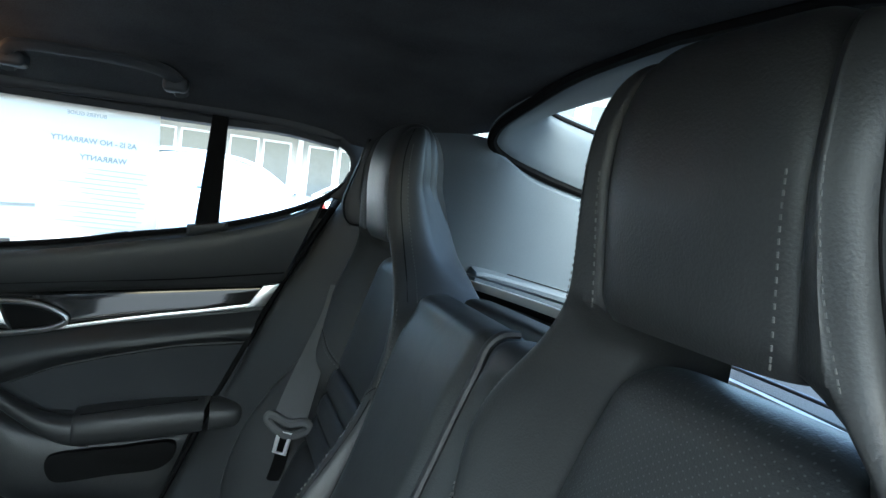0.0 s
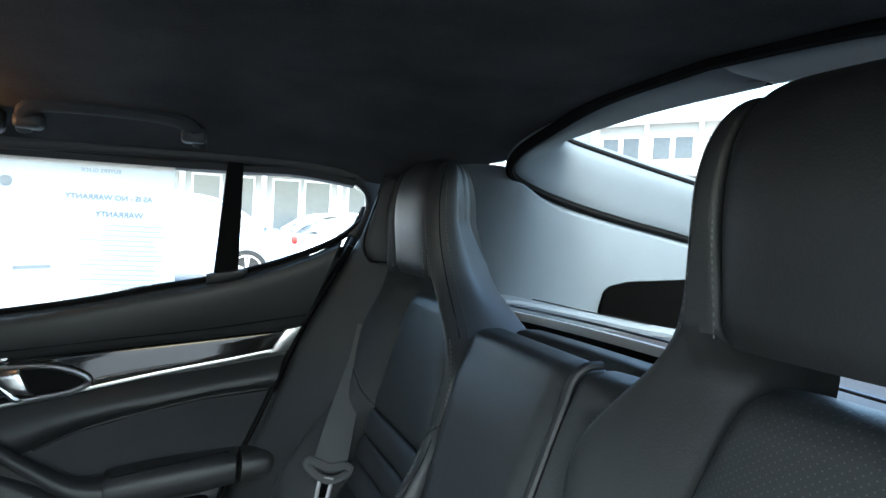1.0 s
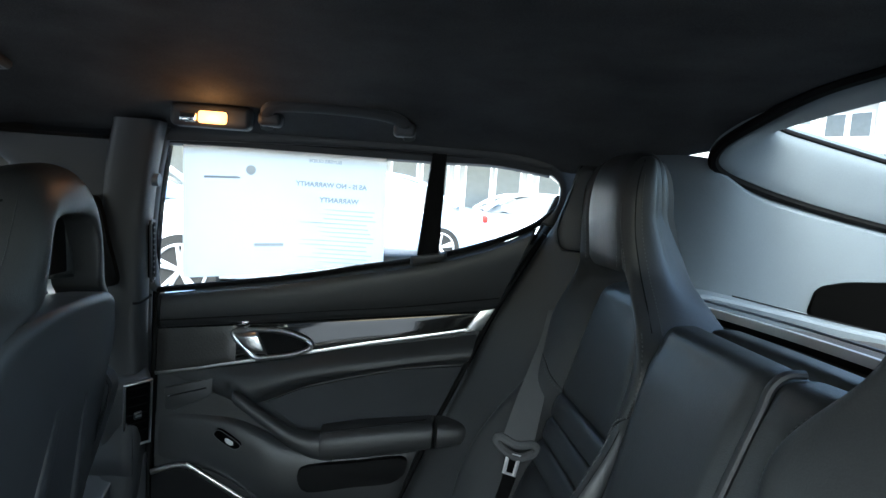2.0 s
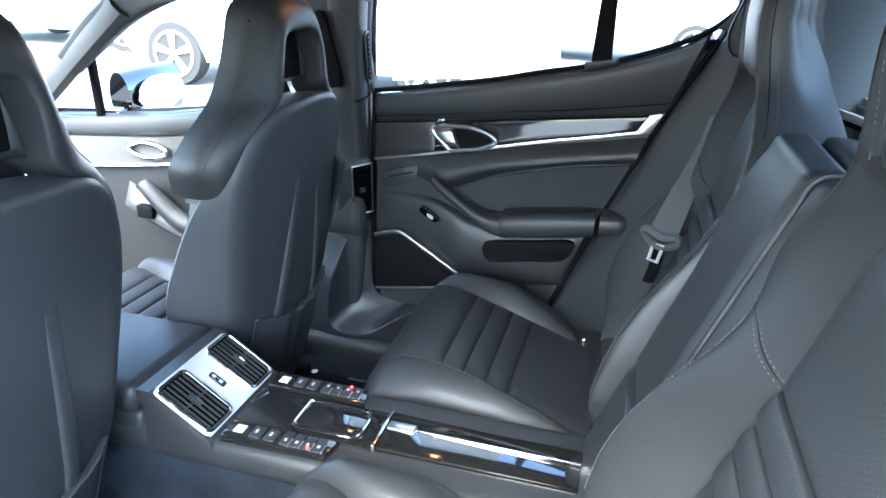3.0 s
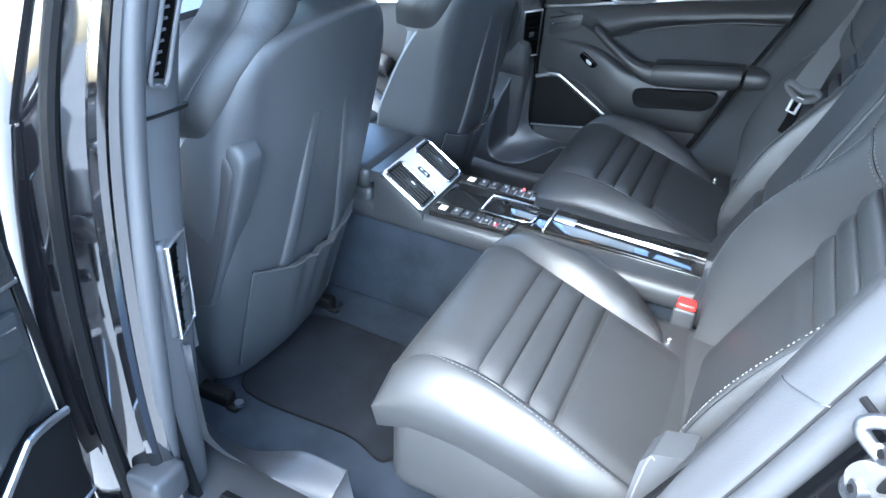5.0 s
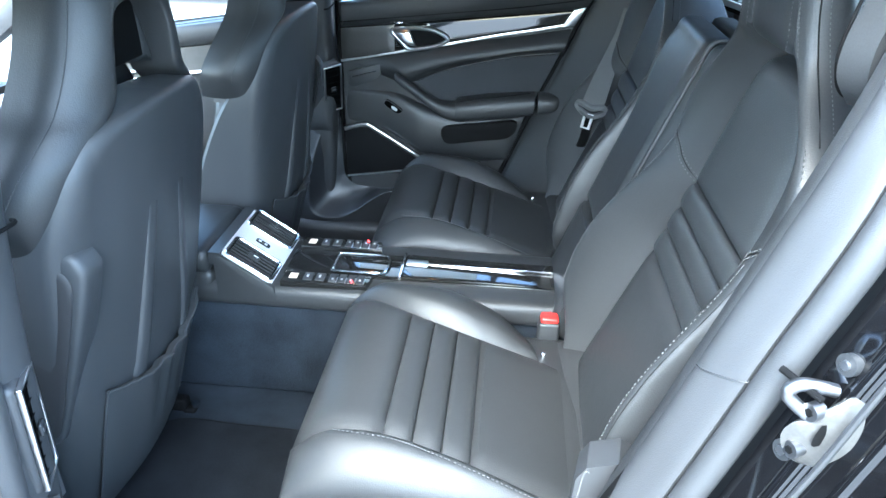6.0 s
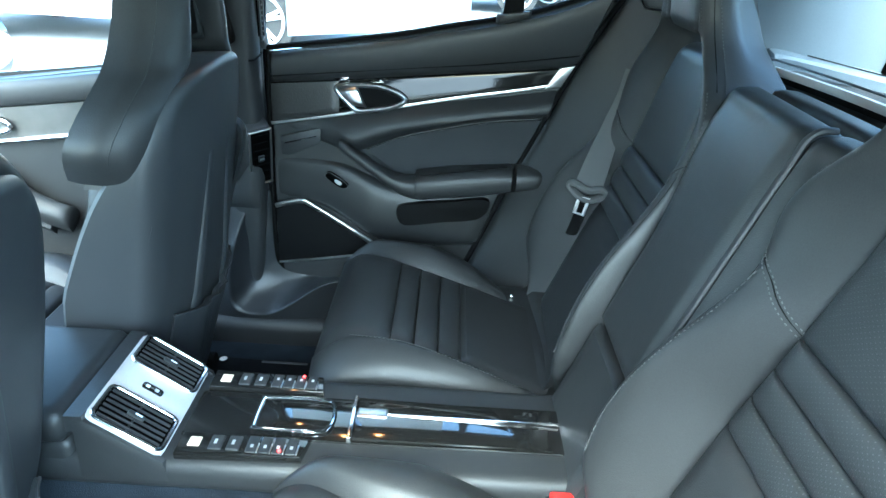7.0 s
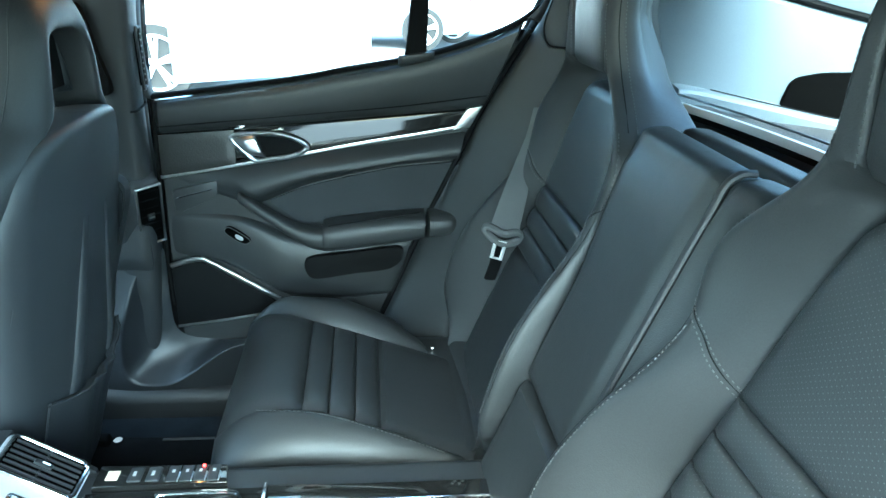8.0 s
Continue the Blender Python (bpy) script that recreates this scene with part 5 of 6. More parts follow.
        bar("armrest_end", p, [(Vector((0.272, 0.664, 0.711)), 0.039, 0.028), (Vector((0.3, 0.662, 0.714)), 0.037, 0.026), (Vector((0.322, 0.66, 0.716)), 0.032, 0.022), (Vector((0.332, 0.659, 0.717)), 0.022, 0.014), (Vector((0.336, 0.658, 0.718)), 0.008, 0.005)], 24)
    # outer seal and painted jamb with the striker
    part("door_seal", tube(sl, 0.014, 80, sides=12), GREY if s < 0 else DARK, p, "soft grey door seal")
    if s > 0:
        # added dark strip that blocks daylight along the rear shut line
        part("shut_strip", pad([(x - 0.03, dy(z) + 0.03, z) for x, z in SHUT[1:]], [(x + 0.03, dy(z) + 0.03, z) for x, z in SHUT[1:]], 0.002, (0, -1, 0), 30, 4, 0.01, 0.02), DARK, p)
    ja = [q + Vector((0.016, s * 0.012, -0.004)) for q in sl[:-2]]
    jb = [q + Vector((0.13, s * 0.13, 0.01)) for q in sl[:-2]]
    part("painted_jamb", pad(ja, jb, 0.012, (-0.6, s * 0.3, 0.3), 40, 14, 0.05, 0.03, 0.2), PAINT, p, "gloss black painted jamb")
    lift = Vector((-0.6, s * 0.3, 0.3)) * 0.022
    part("jamb_bead", tube([q + Vector((0.035, s * 0.022, 0)) + lift for q in ja], 0.011, 40, sides=14), PAINT, p)
    part("jamb_bead", tube([q + Vector((0.075, s * 0.075, 0)) + lift for q in ja], 0.009, 40, sides=12), PAINT, p)
    part("jamb_bead", tube([q + Vector((0.1, s * 0.095, 0.01)) + lift for q in ja], 0.012, 40, sides=14), PAINT, p)
    part("jamb_bead", tube([q + Vector((0.055, s * 0.05, 0.0)) + lift * 0.8 for q in ja], 0.008, 40, sides=12), PAINT, p)
    part("jamb_cable", tube([q + Vector((0.03, s * 0.045, 0.006 * math.sin(9 * q.z * 3))) + lift * 1.2 for q in ja], 0.003, 40), PLASTIC, p)
    bm = bmesh.new()
    body_rows = [(0.0, 0.72, 0.72), (0.004, 0.94, 0.92), (0.012, 1.0, 1.0), (0.022, 0.98, 0.98), (0.03, 0.86, 0.84), (0.034, 0.6, 0.6)]
    shape = [(0.022, 0.03), (0.034, 0.012), (0.036, -0.012), (0.022, -0.036), (0.0, -0.042), (-0.018, -0.034), (-0.026, -0.014), (-0.02, 0.004), (-0.006, 0.012), (0.0, 0.026), (0.01, 0.036)]
    rows = []
    for d, ku, kv in body_rows:
        rows.append([Vector((0.468 + q.x * ku - d * 0.75, s * (0.752 + d * 0.35 + q.x * 0.25), 0.882 + q.y * kv)) for q in curve([(u, v, 0) for u, v in shape], 40, True)])
    vs = grid_mesh(bm, rows, True)
    bm.faces.new(vs[0])
    bm.faces.new(vs[-1])
    st = part("door_striker", bm, CREAM, p, "pale cast metal door striker")
    part("striker_loop", tube([(0.455, s * 0.752, 0.915), (0.43, s * 0.752, 0.919), (0.42, s * 0.752, 0.911), (0.428, s * 0.754, 0.9), (0.45, s * 0.76, 0.886)], 0.0055, 30, sides=12), STEEL, st)
    part("striker_slot", slab(curve([(0.448, s * 0.7665, 0.893), (0.444, s * 0.768, 0.882), (0.444, s * 0.768, 0.874), (0.449, s * 0.7665, 0.872), (0.453, s * 0.766, 0.884)], 20, True), (-0.003, s * 0.001, 0), 0), DARK, st)
    for x, z in ((0.461, 0.9), (0.456, 0.861)):
        part("striker_bolt", tube([(x - 0.016, s * 0.757, z), (x - 0.026, s * 0.762, z)], 0.0075, 2, sides=12), STEEL, st)
        part("bolt_socket", tube([(x - 0.0255, s * 0.7618, z), (x - 0.027, s * 0.7625, z)], 0.0036, 2, sides=6), DARK, st)
    part("jamb_pin", tube([(0.418, s * 0.735, 0.92), (0.44, s * 0.765, 0.915)], 0.003, 2), DARK, p)
    for x, z in ((0.435, 0.935), (0.41, 0.845)):
        plug = part("jamb_plug", tube([(x + 0.04, s * 0.74, z), (x + 0.022, s * 0.748, z + 0.002)], 0.009, 2, sides=18), PLASTIC, p)
        part("plug_centre", tube([(x + 0.0225, s * 0.7478, z + 0.002), (x + 0.02, s * 0.749, z + 0.002)], 0.004, 2, sides=12), SATIN, plug)


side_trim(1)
side_trim(-1)
for s in (-1, 1):
    sl = thing("door_sill", "black door sill with pale scuff strip", "door sill", "door sills")
    part("sill_panel", rbox(-1.3, 0.3, min(s * 0.60, s * 0.76), max(s * 0.60, s * 0.76), 0.2, 0.335, 0.03, 4), PLASTIC, sl)
    part("sill_seal", tube([(-0.26, s * 0.71, 0.345), (0.1, s * 0.71, 0.345)], 0.016, 6), DARK, sl)
    part("scuff_strip", rbox(-0.12, -0.05, min(s * 0.62, s * 0.66), max(s * 0.62, s * 0.66), 0.334, 0.339, 0.002), SILVER, sl)
    part("rocker", rbox(-1.4, 1.2, min(s * 0.74, s * 0.9), max(s * 0.74, s * 0.9), 0.16, 0.3, 0.04, 4), PAINT, sl)

# ---- seat belts ----
blt = thing("seat_belt", "grey seat belt hanging with steel tongue beside the seat", "seat belt", "seat belts")
def ribbon(rows):
    """A thin webbing through pairs of edge points."""
    return pad([a for a, _ in rows], [b for _, b in rows], 0.0008, (-0.8, -0.6, 0), 24, 4, 0.0012, 0.02)


part("webbing", ribbon([((0.452, 0.556, 0.985), (0.488, 0.546, 0.985)), ((0.44, 0.546, 0.935), (0.476, 0.534, 0.93)), ((0.42, 0.53, 0.887), (0.456, 0.522, 0.882)), ((0.392, 0.503, 0.825), (0.438, 0.492, 0.82)), ((0.371, 0.48, 0.772), (0.423, 0.466, 0.767))]), WEB, blt)
part("lower_webbing", ribbon([((0.38, 0.486, 0.75), (0.402, 0.474, 0.748)), ((0.382, 0.51, 0.69), (0.402, 0.498, 0.688)), ((0.366, 0.522, 0.62), (0.386, 0.512, 0.616)), ((0.336, 0.53, 0.535), (0.356, 0.522, 0.53))]), DARK, blt, "folded dark webbing")
tg = part("tongue_grip", tube([(0.362, 0.482, 0.764), (0.368, 0.478, 0.773), (0.395, 0.47, 0.762), (0.42, 0.464, 0.766), (0.428, 0.462, 0.756), (0.41, 0.466, 0.744), (0.395, 0.469, 0.742), (0.378, 0.476, 0.748)], 0.0075, 48, True), WEB, blt)
part("tongue", tube([(0.382, 0.472, 0.748), (0.377, 0.474, 0.712), (0.393, 0.467, 0.71), (0.4, 0.465, 0.746)], 0.0038, 4, closed=True, smooth=False, sides=10), SILVER, tg, "steel belt tongue")
for y, lower in ((-0.118, 0.001), (0.106, 0.03)):
    bk = thing("belt_buckle", "black belt buckle with red release button", "belt buckle", "belt buckles")
    part("buckle_body", rbox(0.274, 0.314, y - 0.018, y + 0.018, 0.45 - lower, 0.532 - lower, 0.006), PLASTIC, bk)
    part("release_button", rbox(0.278, 0.311, y - 0.013, y + 0.013, 0.528 - lower, 0.541 - lower, 0.004), RED, bk, "red release button")
for y in (-0.345, 0.345):
    fl = thing("seat_flap", "black leather flap behind the seat cushion", "seat flap", "seat flaps")
    part("flap", pad([(0.31, y - 0.2, 0.49), (0.31, y, 0.485), (0.31, y + 0.2, 0.5)], [(0.39, y - 0.2, 0.5), (0.39, y, 0.5), (0.39, y + 0.2, 0.52)], 0.008, (-0.2, 0, 1), 20, 8, 0.1, 0.05, 0.3), LEATHER, fl)
hc = thing("hinge_cover", "grey plastic hinge cover beside the seat cushion", "hinge cover")
bm = slab([(0.283, -0.635, 0.46), (0.292, -0.635, 0.672), (0.302, -0.635, 0.69), (0.336, -0.635, 0.7), (0.352, -0.635, 0.69), (0.352, -0.635, 0.46)], (0, 0.05, 0), 0.004)
for v in bm.verts:
    if v.co.y > -0.62:
        v.co.x += 0.008
        v.co.z -= 0.006
part("cover_shell", bm, GREY, hc)
part("cover_groove", tube([(0.2905, -0.6355, 0.5), (0.2985, -0.6355, 0.668), (0.306, -0.6355, 0.684)], 0.0012, 12), THREAD, hc)

# ---- rear compartment and hatch ----
SEAL = [(0.70, 0.0, 1.36), (0.70, 0.2, 1.35), (0.69, 0.33, 1.322), (0.672, 0.41, 1.288), (0.685, 0.44, 1.255), (0.775, 0.45, 1.224), (0.9, 0.455, 1.197), (1.05, 0.455, 1.17), (1.3, 0.45, 1.12), (1.52, 0.42, 1.07)]
GLASS_EDGE = [(0.80, 0.0, 1.352), (0.79, 0.2, 1.348), (0.77, 0.34, 1.335), (0.76, 0.4, 1.328), (0.78, 0.415, 1.322), (0.85, 0.42, 1.308), (0.95, 0.42, 1.288), (1.1, 0.415, 1.258), (1.3, 0.4, 1.21), (1.52, 0.37, 1.15)]
hatch = thing("hatch", "black rear hatch frame with sloping window", "hatch")
for s in (-1, 1):
    a = [Vector((x, s * y, z)) for x, y, z in SEAL]
    b = [Vector((x, s * y, z)) for x, y, z in GLASS_EDGE]
    part("hatch_frame", pad(a, b, 0.012, (0.2, -s * 0.6, -0.7), 60, 10, 0.015, 0.001, 0.3), PALEGREY, hatch, "grey inner hatch trim")
    part("hatch_seal", tube(a, 0.009, 70), DARK, hatch)
    part("glass_border", tube(b, 0.004, 70), DARK, hatch)
bm = bmesh.new()
rows = []
for x, y, z in curve(GLASS_EDGE[3:], 20):
    rows.append([Vector((x, f * y, z + 0.02 * (1 - f * f))) for f in [-1 + j / 8 for j in range(17)]])
rows.insert(0, [Vector((0.79, f * 0.36, 1.35 - 0.015 * f * f)) for f in [-1 + j / 8 for j in range(17)]])
grid_mesh(bm, rows)
rg = part("rear_window", bm, GLASS, hatch, "sloping rear glass")
rg.visible_shadow = False
part("hatch_tail", rbox(1.5, 1.56, -0.46, 0.46, 0.7, 1.16, 0.02), PLASTIC, hatch)
for s in (-1, 1):
    q = thing("luggage_side_panel", "grey plastic luggage side panel with recess", "side panel", "luggage side panels")
    low = [Vector((x, s * y, 0.72)) for x, y in ((0.585, 0.58), (0.75, 0.56), (1.0, 0.54), (1.3, 0.52), (1.52, 0.48))]
    top = [Vector((x, s * y, z)) for x, y, z in ((0.56, 0.545, 1.27), (0.67, 0.45, 1.272), (0.78, 0.46, 1.222), (1.05, 0.465, 1.168), (1.52, 0.43, 1.068))]
    part("panel", pad(low, top, 0.02, (0, -s, 0.2), 40, 20, 0.02, 0.02, 0.1), PALEGREY, q)
    # recess not cut in: a raised black slab carries its shade
    part("recess", slab(curve([(0.895, s * 0.505, 1.012), (0.893, s * 0.5, 1.045), (0.9, s * 0.497, 1.063), (0.925, s * 0.495, 1.073), (1.0, s * 0.49, 1.081), (1.3, s * 0.475, 1.085), (1.3, s * 0.49, 0.97), (0.95, s * 0.503, 1.003)], 40, True), (0, -s * 0.04, 0), 0.003), VOID, q, "black slab painted as the shaded recess")
    ledge = part("ledge", pad([(0.68, s * 0.445, 1.037), (0.72, s * 0.445, 1.034), (0.86, s * 0.444, 1.01), (1.0, s * 0.442, 0.986), (1.4, s * 0.43, 0.93)], [(0.68, s * 0.5, 1.047), (0.72, s * 0.49, 1.044), (0.86, s * 0.486, 1.022), (1.0, s * 0.482, 0.998), (1.4, s * 0.47, 0.94)], 0.005, (0, -s * 0.3, 1), 40, 10, 0.02, 0.01, 0.2), PALEGREY, q)
    part("ledge_line", tube([(0.745, s * 0.46, 1.0425), (0.86, s * 0.459, 1.0215), (1.0, s * 0.457, 0.9975)], 0.0012, 20), DARK, ledge)
shelf = thing("luggage_blind", "black luggage blind cassette with pale metal strips", "luggage blind")
bow = lambda y, x, k: x - k * y * y
ys = [-0.46 + 0.046 * k for k in range(21)]
part("cassette", rbox(0.69, 0.75, -0.5, 0.5, 0.93, 1.016, 0.01), COVER, shelf)
part("cassette_well", slab([(0.655, -0.48, 0.955), (0.69, -0.48, 0.955), (0.69, 0.48, 0.955), (0.655, 0.48, 0.955)], (0, 0, 0.005), 0), DARK, shelf)
part("metal_strip", slab([(bow(y, 0.672, 0.3), y, 1.026) for y in ys] + [(bow(y, 0.679, 0.3), y, 1.026) for y in reversed(ys)], (0.003, 0, 0.011), 0.001), SILVER, shelf, "bright metal strip")
part("cover_rail", slab([(bow(y, 0.684, 0.3), y, 1.014) for y in ys] + [(bow(y, 0.712, 0.25), y, 1.014) for y in reversed(ys)], (0, 0, 0.014), 0.002), DARK, shelf)
part("strip_edge", tube([(bow(y, 0.715, 0.23), y, 1.037) for y in ys], 0.002, 40), STEEL, shelf)
part("blind_cloth", slab([(0.716, -0.46, 1.005), (1.5, -0.42, 0.93), (1.5, 0.42, 0.93), (0.716, 0.46, 1.005)], (0, 0, -0.004), 0), COVER, shelf)
bh = thing("seat_bulkhead", "black panel behind the rear seats", "bulkhead")
part("bulkhead_panel", slab([(0.60, -0.56, 0.3), (0.60, 0.56, 0.3), (0.63, 0.53, 1.0), (0.63, -0.53, 1.0)], (0.01, 0, 0), 0), PLASTIC, bh)

# ---- front of the cabin ----
dash = thing("dashboard", "black dashboard with silver framed vents and screen", "dashboard")
part("dash_top", pad([(-1.25, -0.66, 0.7), (-1.22, 0, 0.71), (-1.25, 0.66, 0.7)], [(-1.75, -0.6, 0.72), (-1.8, 0, 0.73), (-1.75, 0.6, 0.72)], 0.015, (0, 0, 1), 30, 12, 0.02, 0.05, 0.3), PLASTIC, dash)
part("screen", slab([(-1.225, -0.12, 0.6), (-1.225, 0.15, 0.6), (-1.27, 0.15, 0.72), (-1.27, -0.12, 0.72)], (-0.02, 0, -0.008), 0), PIANO, dash)
part("fascia", pad([(-1.3, -0.62, 0.58), (-1.31, 0, 0.54), (-1.3, 0.62, 0.58)], [(-1.3, -0.64, 0.74), (-1.31, 0, 0.73), (-1.3, 0.64, 0.74)], 0.004, (1, 0, 0.3), 30, 8, 0.2, 0.05, 0.3), mat("pale_fascia", (0.6, 0.6, 0.6), 0.4), dash)
part("vent_frame", rbox(-1.31, -1.29, 0.255, 0.32, 0.6, 0.7, 0.006), SILVER, dash)
# dark block in place of the shaded vent interior
part("vent_mouth", rbox(-1.3, -1.287, 0.262, 0.313, 0.607, 0.693, 0.003), DARK, dash)
for k in range(4):
    part("slat", rbox(-1.29, -1.284, 0.262, 0.313, 0.622 + 0.018 * k, 0.626 + 0.018 * k, 0), PLASTIC, dash)
wheel = thing("steering_wheel", "black leather steering wheel", "steering wheel")
ring = [Vector((-1.02 + 0.06 * math.sin(a), -0.345 + 0.18 * math.cos(a), 0.76 + 0.17 * math.sin(a))) for a in [6.2832 * k / 16 for k in range(16)]]
part("rim", tube(ring, 0.016, 48, True), LEATHER, wheel)
part("hub", rbox(-1.06, -1.0, -0.43, -0.26, 0.7, 0.8, 0.03), PLASTIC, wheel)
part("column", tube([(-1.05, -0.345, 0.75), (-1.24, -0.345, 0.68)], 0.04, 4), PLASTIC, wheel)
for s in (-1, 1):
    ap = thing("windscreen_pillar", "grey windscreen pillar trim", "car pillar", "windscreen pillars")
    part("pillar_bar", tube([(-0.88, s * 0.6, 1.125), (-1.04, s * 0.615, 1.0), (-1.22, s * 0.66, 0.875), (-1.4, s * 0.7, 0.77)], 0.034, 30, flat=0.8), GREY, ap)
    low = [(-1.06, 0.625, 0.948), (-0.95, 0.617, 1.027), (-0.883, 0.615, 1.072), (-0.818, 0.615, 1.107), (-0.75, 0.615, 1.134), (-0.684, 0.615, 1.153), (-0.58, 0.612, 1.168), (-0.48, 0.606, 1.168)]
    high = [(-1.09, 0.6, 0.995), (-0.99, 0.59, 1.085), (-0.93, 0.588, 1.13), (-0.86, 0.6, 1.185), (-0.78, 0.615, 1.218), (-0.7, 0.622, 1.235), (-0.58, 0.624, 1.252), (-0.48, 0.62, 1.258)]
    part("window_arch", pad([(x, s * y, z) for x, y, z in low], [(x, s * y, z) for x, y, z in high], 0.012, (0, -s, -0.2), 40, 12, 0.02, 0.01, 0.3), PLASTIC, ap, "dark arched window surround")
rm = thing("rear_view_mirror", "black interior rear view mirror", "mirror")
part("mirror_body", rbox(-0.98, -0.95, -0.2, 0.048, 1.04, 1.095, 0.022, 5), PLASTIC, rm)
part("mirror_glass", slab(curve([(-0.95, -0.19, 1.05), (-0.95, -0.19, 1.085), (-0.95, 0.035, 1.085), (-0.95, 0.04, 1.07), (-0.95, 0.035, 1.05)], 30, True), (0.003, 0, 0), 0), CHROME, rm)
part("mirror_stem", tube([(-0.965, -0.08, 1.07), (-0.98, -0.08, 1.16), (-0.97, -0.08, 1.26)], 0.01, 4), PLASTIC, rm)
for s in (1,):
    fd = thing("front_door", "black leather front door with wood trim and chrome handle", "car door", "front doors")
    part("door_panel", slab([(-1.25, s * 0.70, 0.82), (-0.9, s * 0.70, 0.85), (-0.42, s * 0.70, 0.925), (-0.41, s * 0.70, 0.3), (-1.25, s * 0.70, 0.3)], (0, s * 0.06, 0), 0), LEATHER, fd)
    part("upper_roll", pad([(-1.25, 0.70, 0.82), (-0.9, 0.70, 0.85), (-0.42, 0.69, 0.925)], [(-1.25, 0.70, 0.765), (-0.9, 0.70, 0.79), (-0.42, 0.69, 0.86)], 0.025, (0, -1, 0.2), 24, 10, 0.02, 0.02), GREY, fd)
    part("wood_strip", slab([(-1.25, 0.698, 0.765), (-0.9, 0.698, 0.79), (-0.42, 0.698, 0.855), (-0.42, 0.698, 0.79), (-0.9, 0.698, 0.715), (-1.25, 0.698, 0.68)], (0, -0.008, 0), 0.002), mat("grey_wood", (0.08, 0.077, 0.074), 0.35, coat=0.4, scale=40), fd, "grey wood trim strip")
    part("chrome_strip", tube([(-1.25, 0.69, 0.68), (-0.9, 0.69, 0.715), (-0.42, 0.69, 0.79)], 0.006, 20), CHROME, fd)
    part("door_pull", tube([(-0.98, 0.68, 0.755), (-0.93, 0.68, 0.775), (-0.87, 0.68, 0.765), (-0.87, 0.68, 0.745), (-0.93, 0.68, 0.735)], 0.006, 40, True), CHROME, fd)
    part("grip", pad([(-0.95, 0.65, 0.66), (-0.85, 0.64, 0.57), (-0.75, 0.64, 0.53)], [(-0.92, 0.67, 0.68), (-0.82, 0.67, 0.6), (-0.74, 0.67, 0.57)], 0.02, (0, -0.6, 0.8), 20, 10, 0.04, 0.2, 0.5, 0.5), LEATHER, fd)
    part("switch_plate", pad([(-1.0, 0.66, 0.6), (-0.9, 0.65, 0.56), (-0.8, 0.65, 0.52)], [(-1.0, 0.69, 0.66), (-0.9, 0.69, 0.62), (-0.8, 0.69, 0.58)], 0.01, (0, -0.7, 0.7), 12, 8, 0.03, 0.2), GREY, fd)
    part("switch_block", rbox(-0.95, -0.9, 0.64, 0.665, 0.575, 0.61, 0.004), DARK, fd)
    part("outer_skin", pad([(-1.27, 0.8, 0.3), (-0.9, 0.81, 0.3), (-0.42, 0.81, 0.3)], [(-1.27, 0.76, 0.83), (-0.9, 0.76, 0.86), (-0.42, 0.74, 0.93)], 0.05, (0, 1, 0.1), 24, 16, 0.01, 0.02, 0.4), PAINT, fd, "gloss black outer skin")
    part("window_bar", tube([(-1.07, 0.70, 0.83), (-1.05, 0.67, 0.99)], 0.012, 6), DARK, fd)
    copy_thing(fd, Matrix.Diagonal((1, -1, 1, 1)))
    wm = thing("wing_mirror", "black wing mirror with pale glass outside the front door", "mirror")
    part("mirror_shell", tube([(-1.06, 0.77, 0.865), (-1.05, 0.88, 0.872), (-1.05, 0.985, 0.872)], 0.075, 10, sides=20, flat=0.5), PAINT, wm)
    part("mirror_glass", slab(curve([(-1.011, 0.782, 0.86), (-1.011, 0.81, 0.91), (-1.011, 0.89, 0.925), (-1.011, 0.965, 0.905), (-1.011, 0.978, 0.86), (-1.011, 0.92, 0.832), (-1.011, 0.83, 0.832)], 28, True), (0.006, 0, 0), 0.001), CHROME, wm)
    part("mirror_foot", rbox(-1.1, -1.02, 0.72, 0.82, 0.79, 0.85, 0.02), PAINT, wm)

# ---- outside ----
tagged(part("ground", slab([(-150, -150, 0), (150, -150, 0), (150, 150, 0), (-150, 150, 0)], (0, 0, -0.1), 0), ASPHALT), "grey asphalt of a car dealer's yard", "ground", kind="structure")


def car_paint(name, color):
    return mat(name, color, 0.25, coat=0.8, vary=0.06, stain=1.5)


SMOKED = mat("dark_car_glass", (0.05, 0.06, 0.065), 0.05, coat=1.0, vary=0.1)
TYRE = mat("tyre_rubber", (0.015, 0.015, 0.015), 0.8)


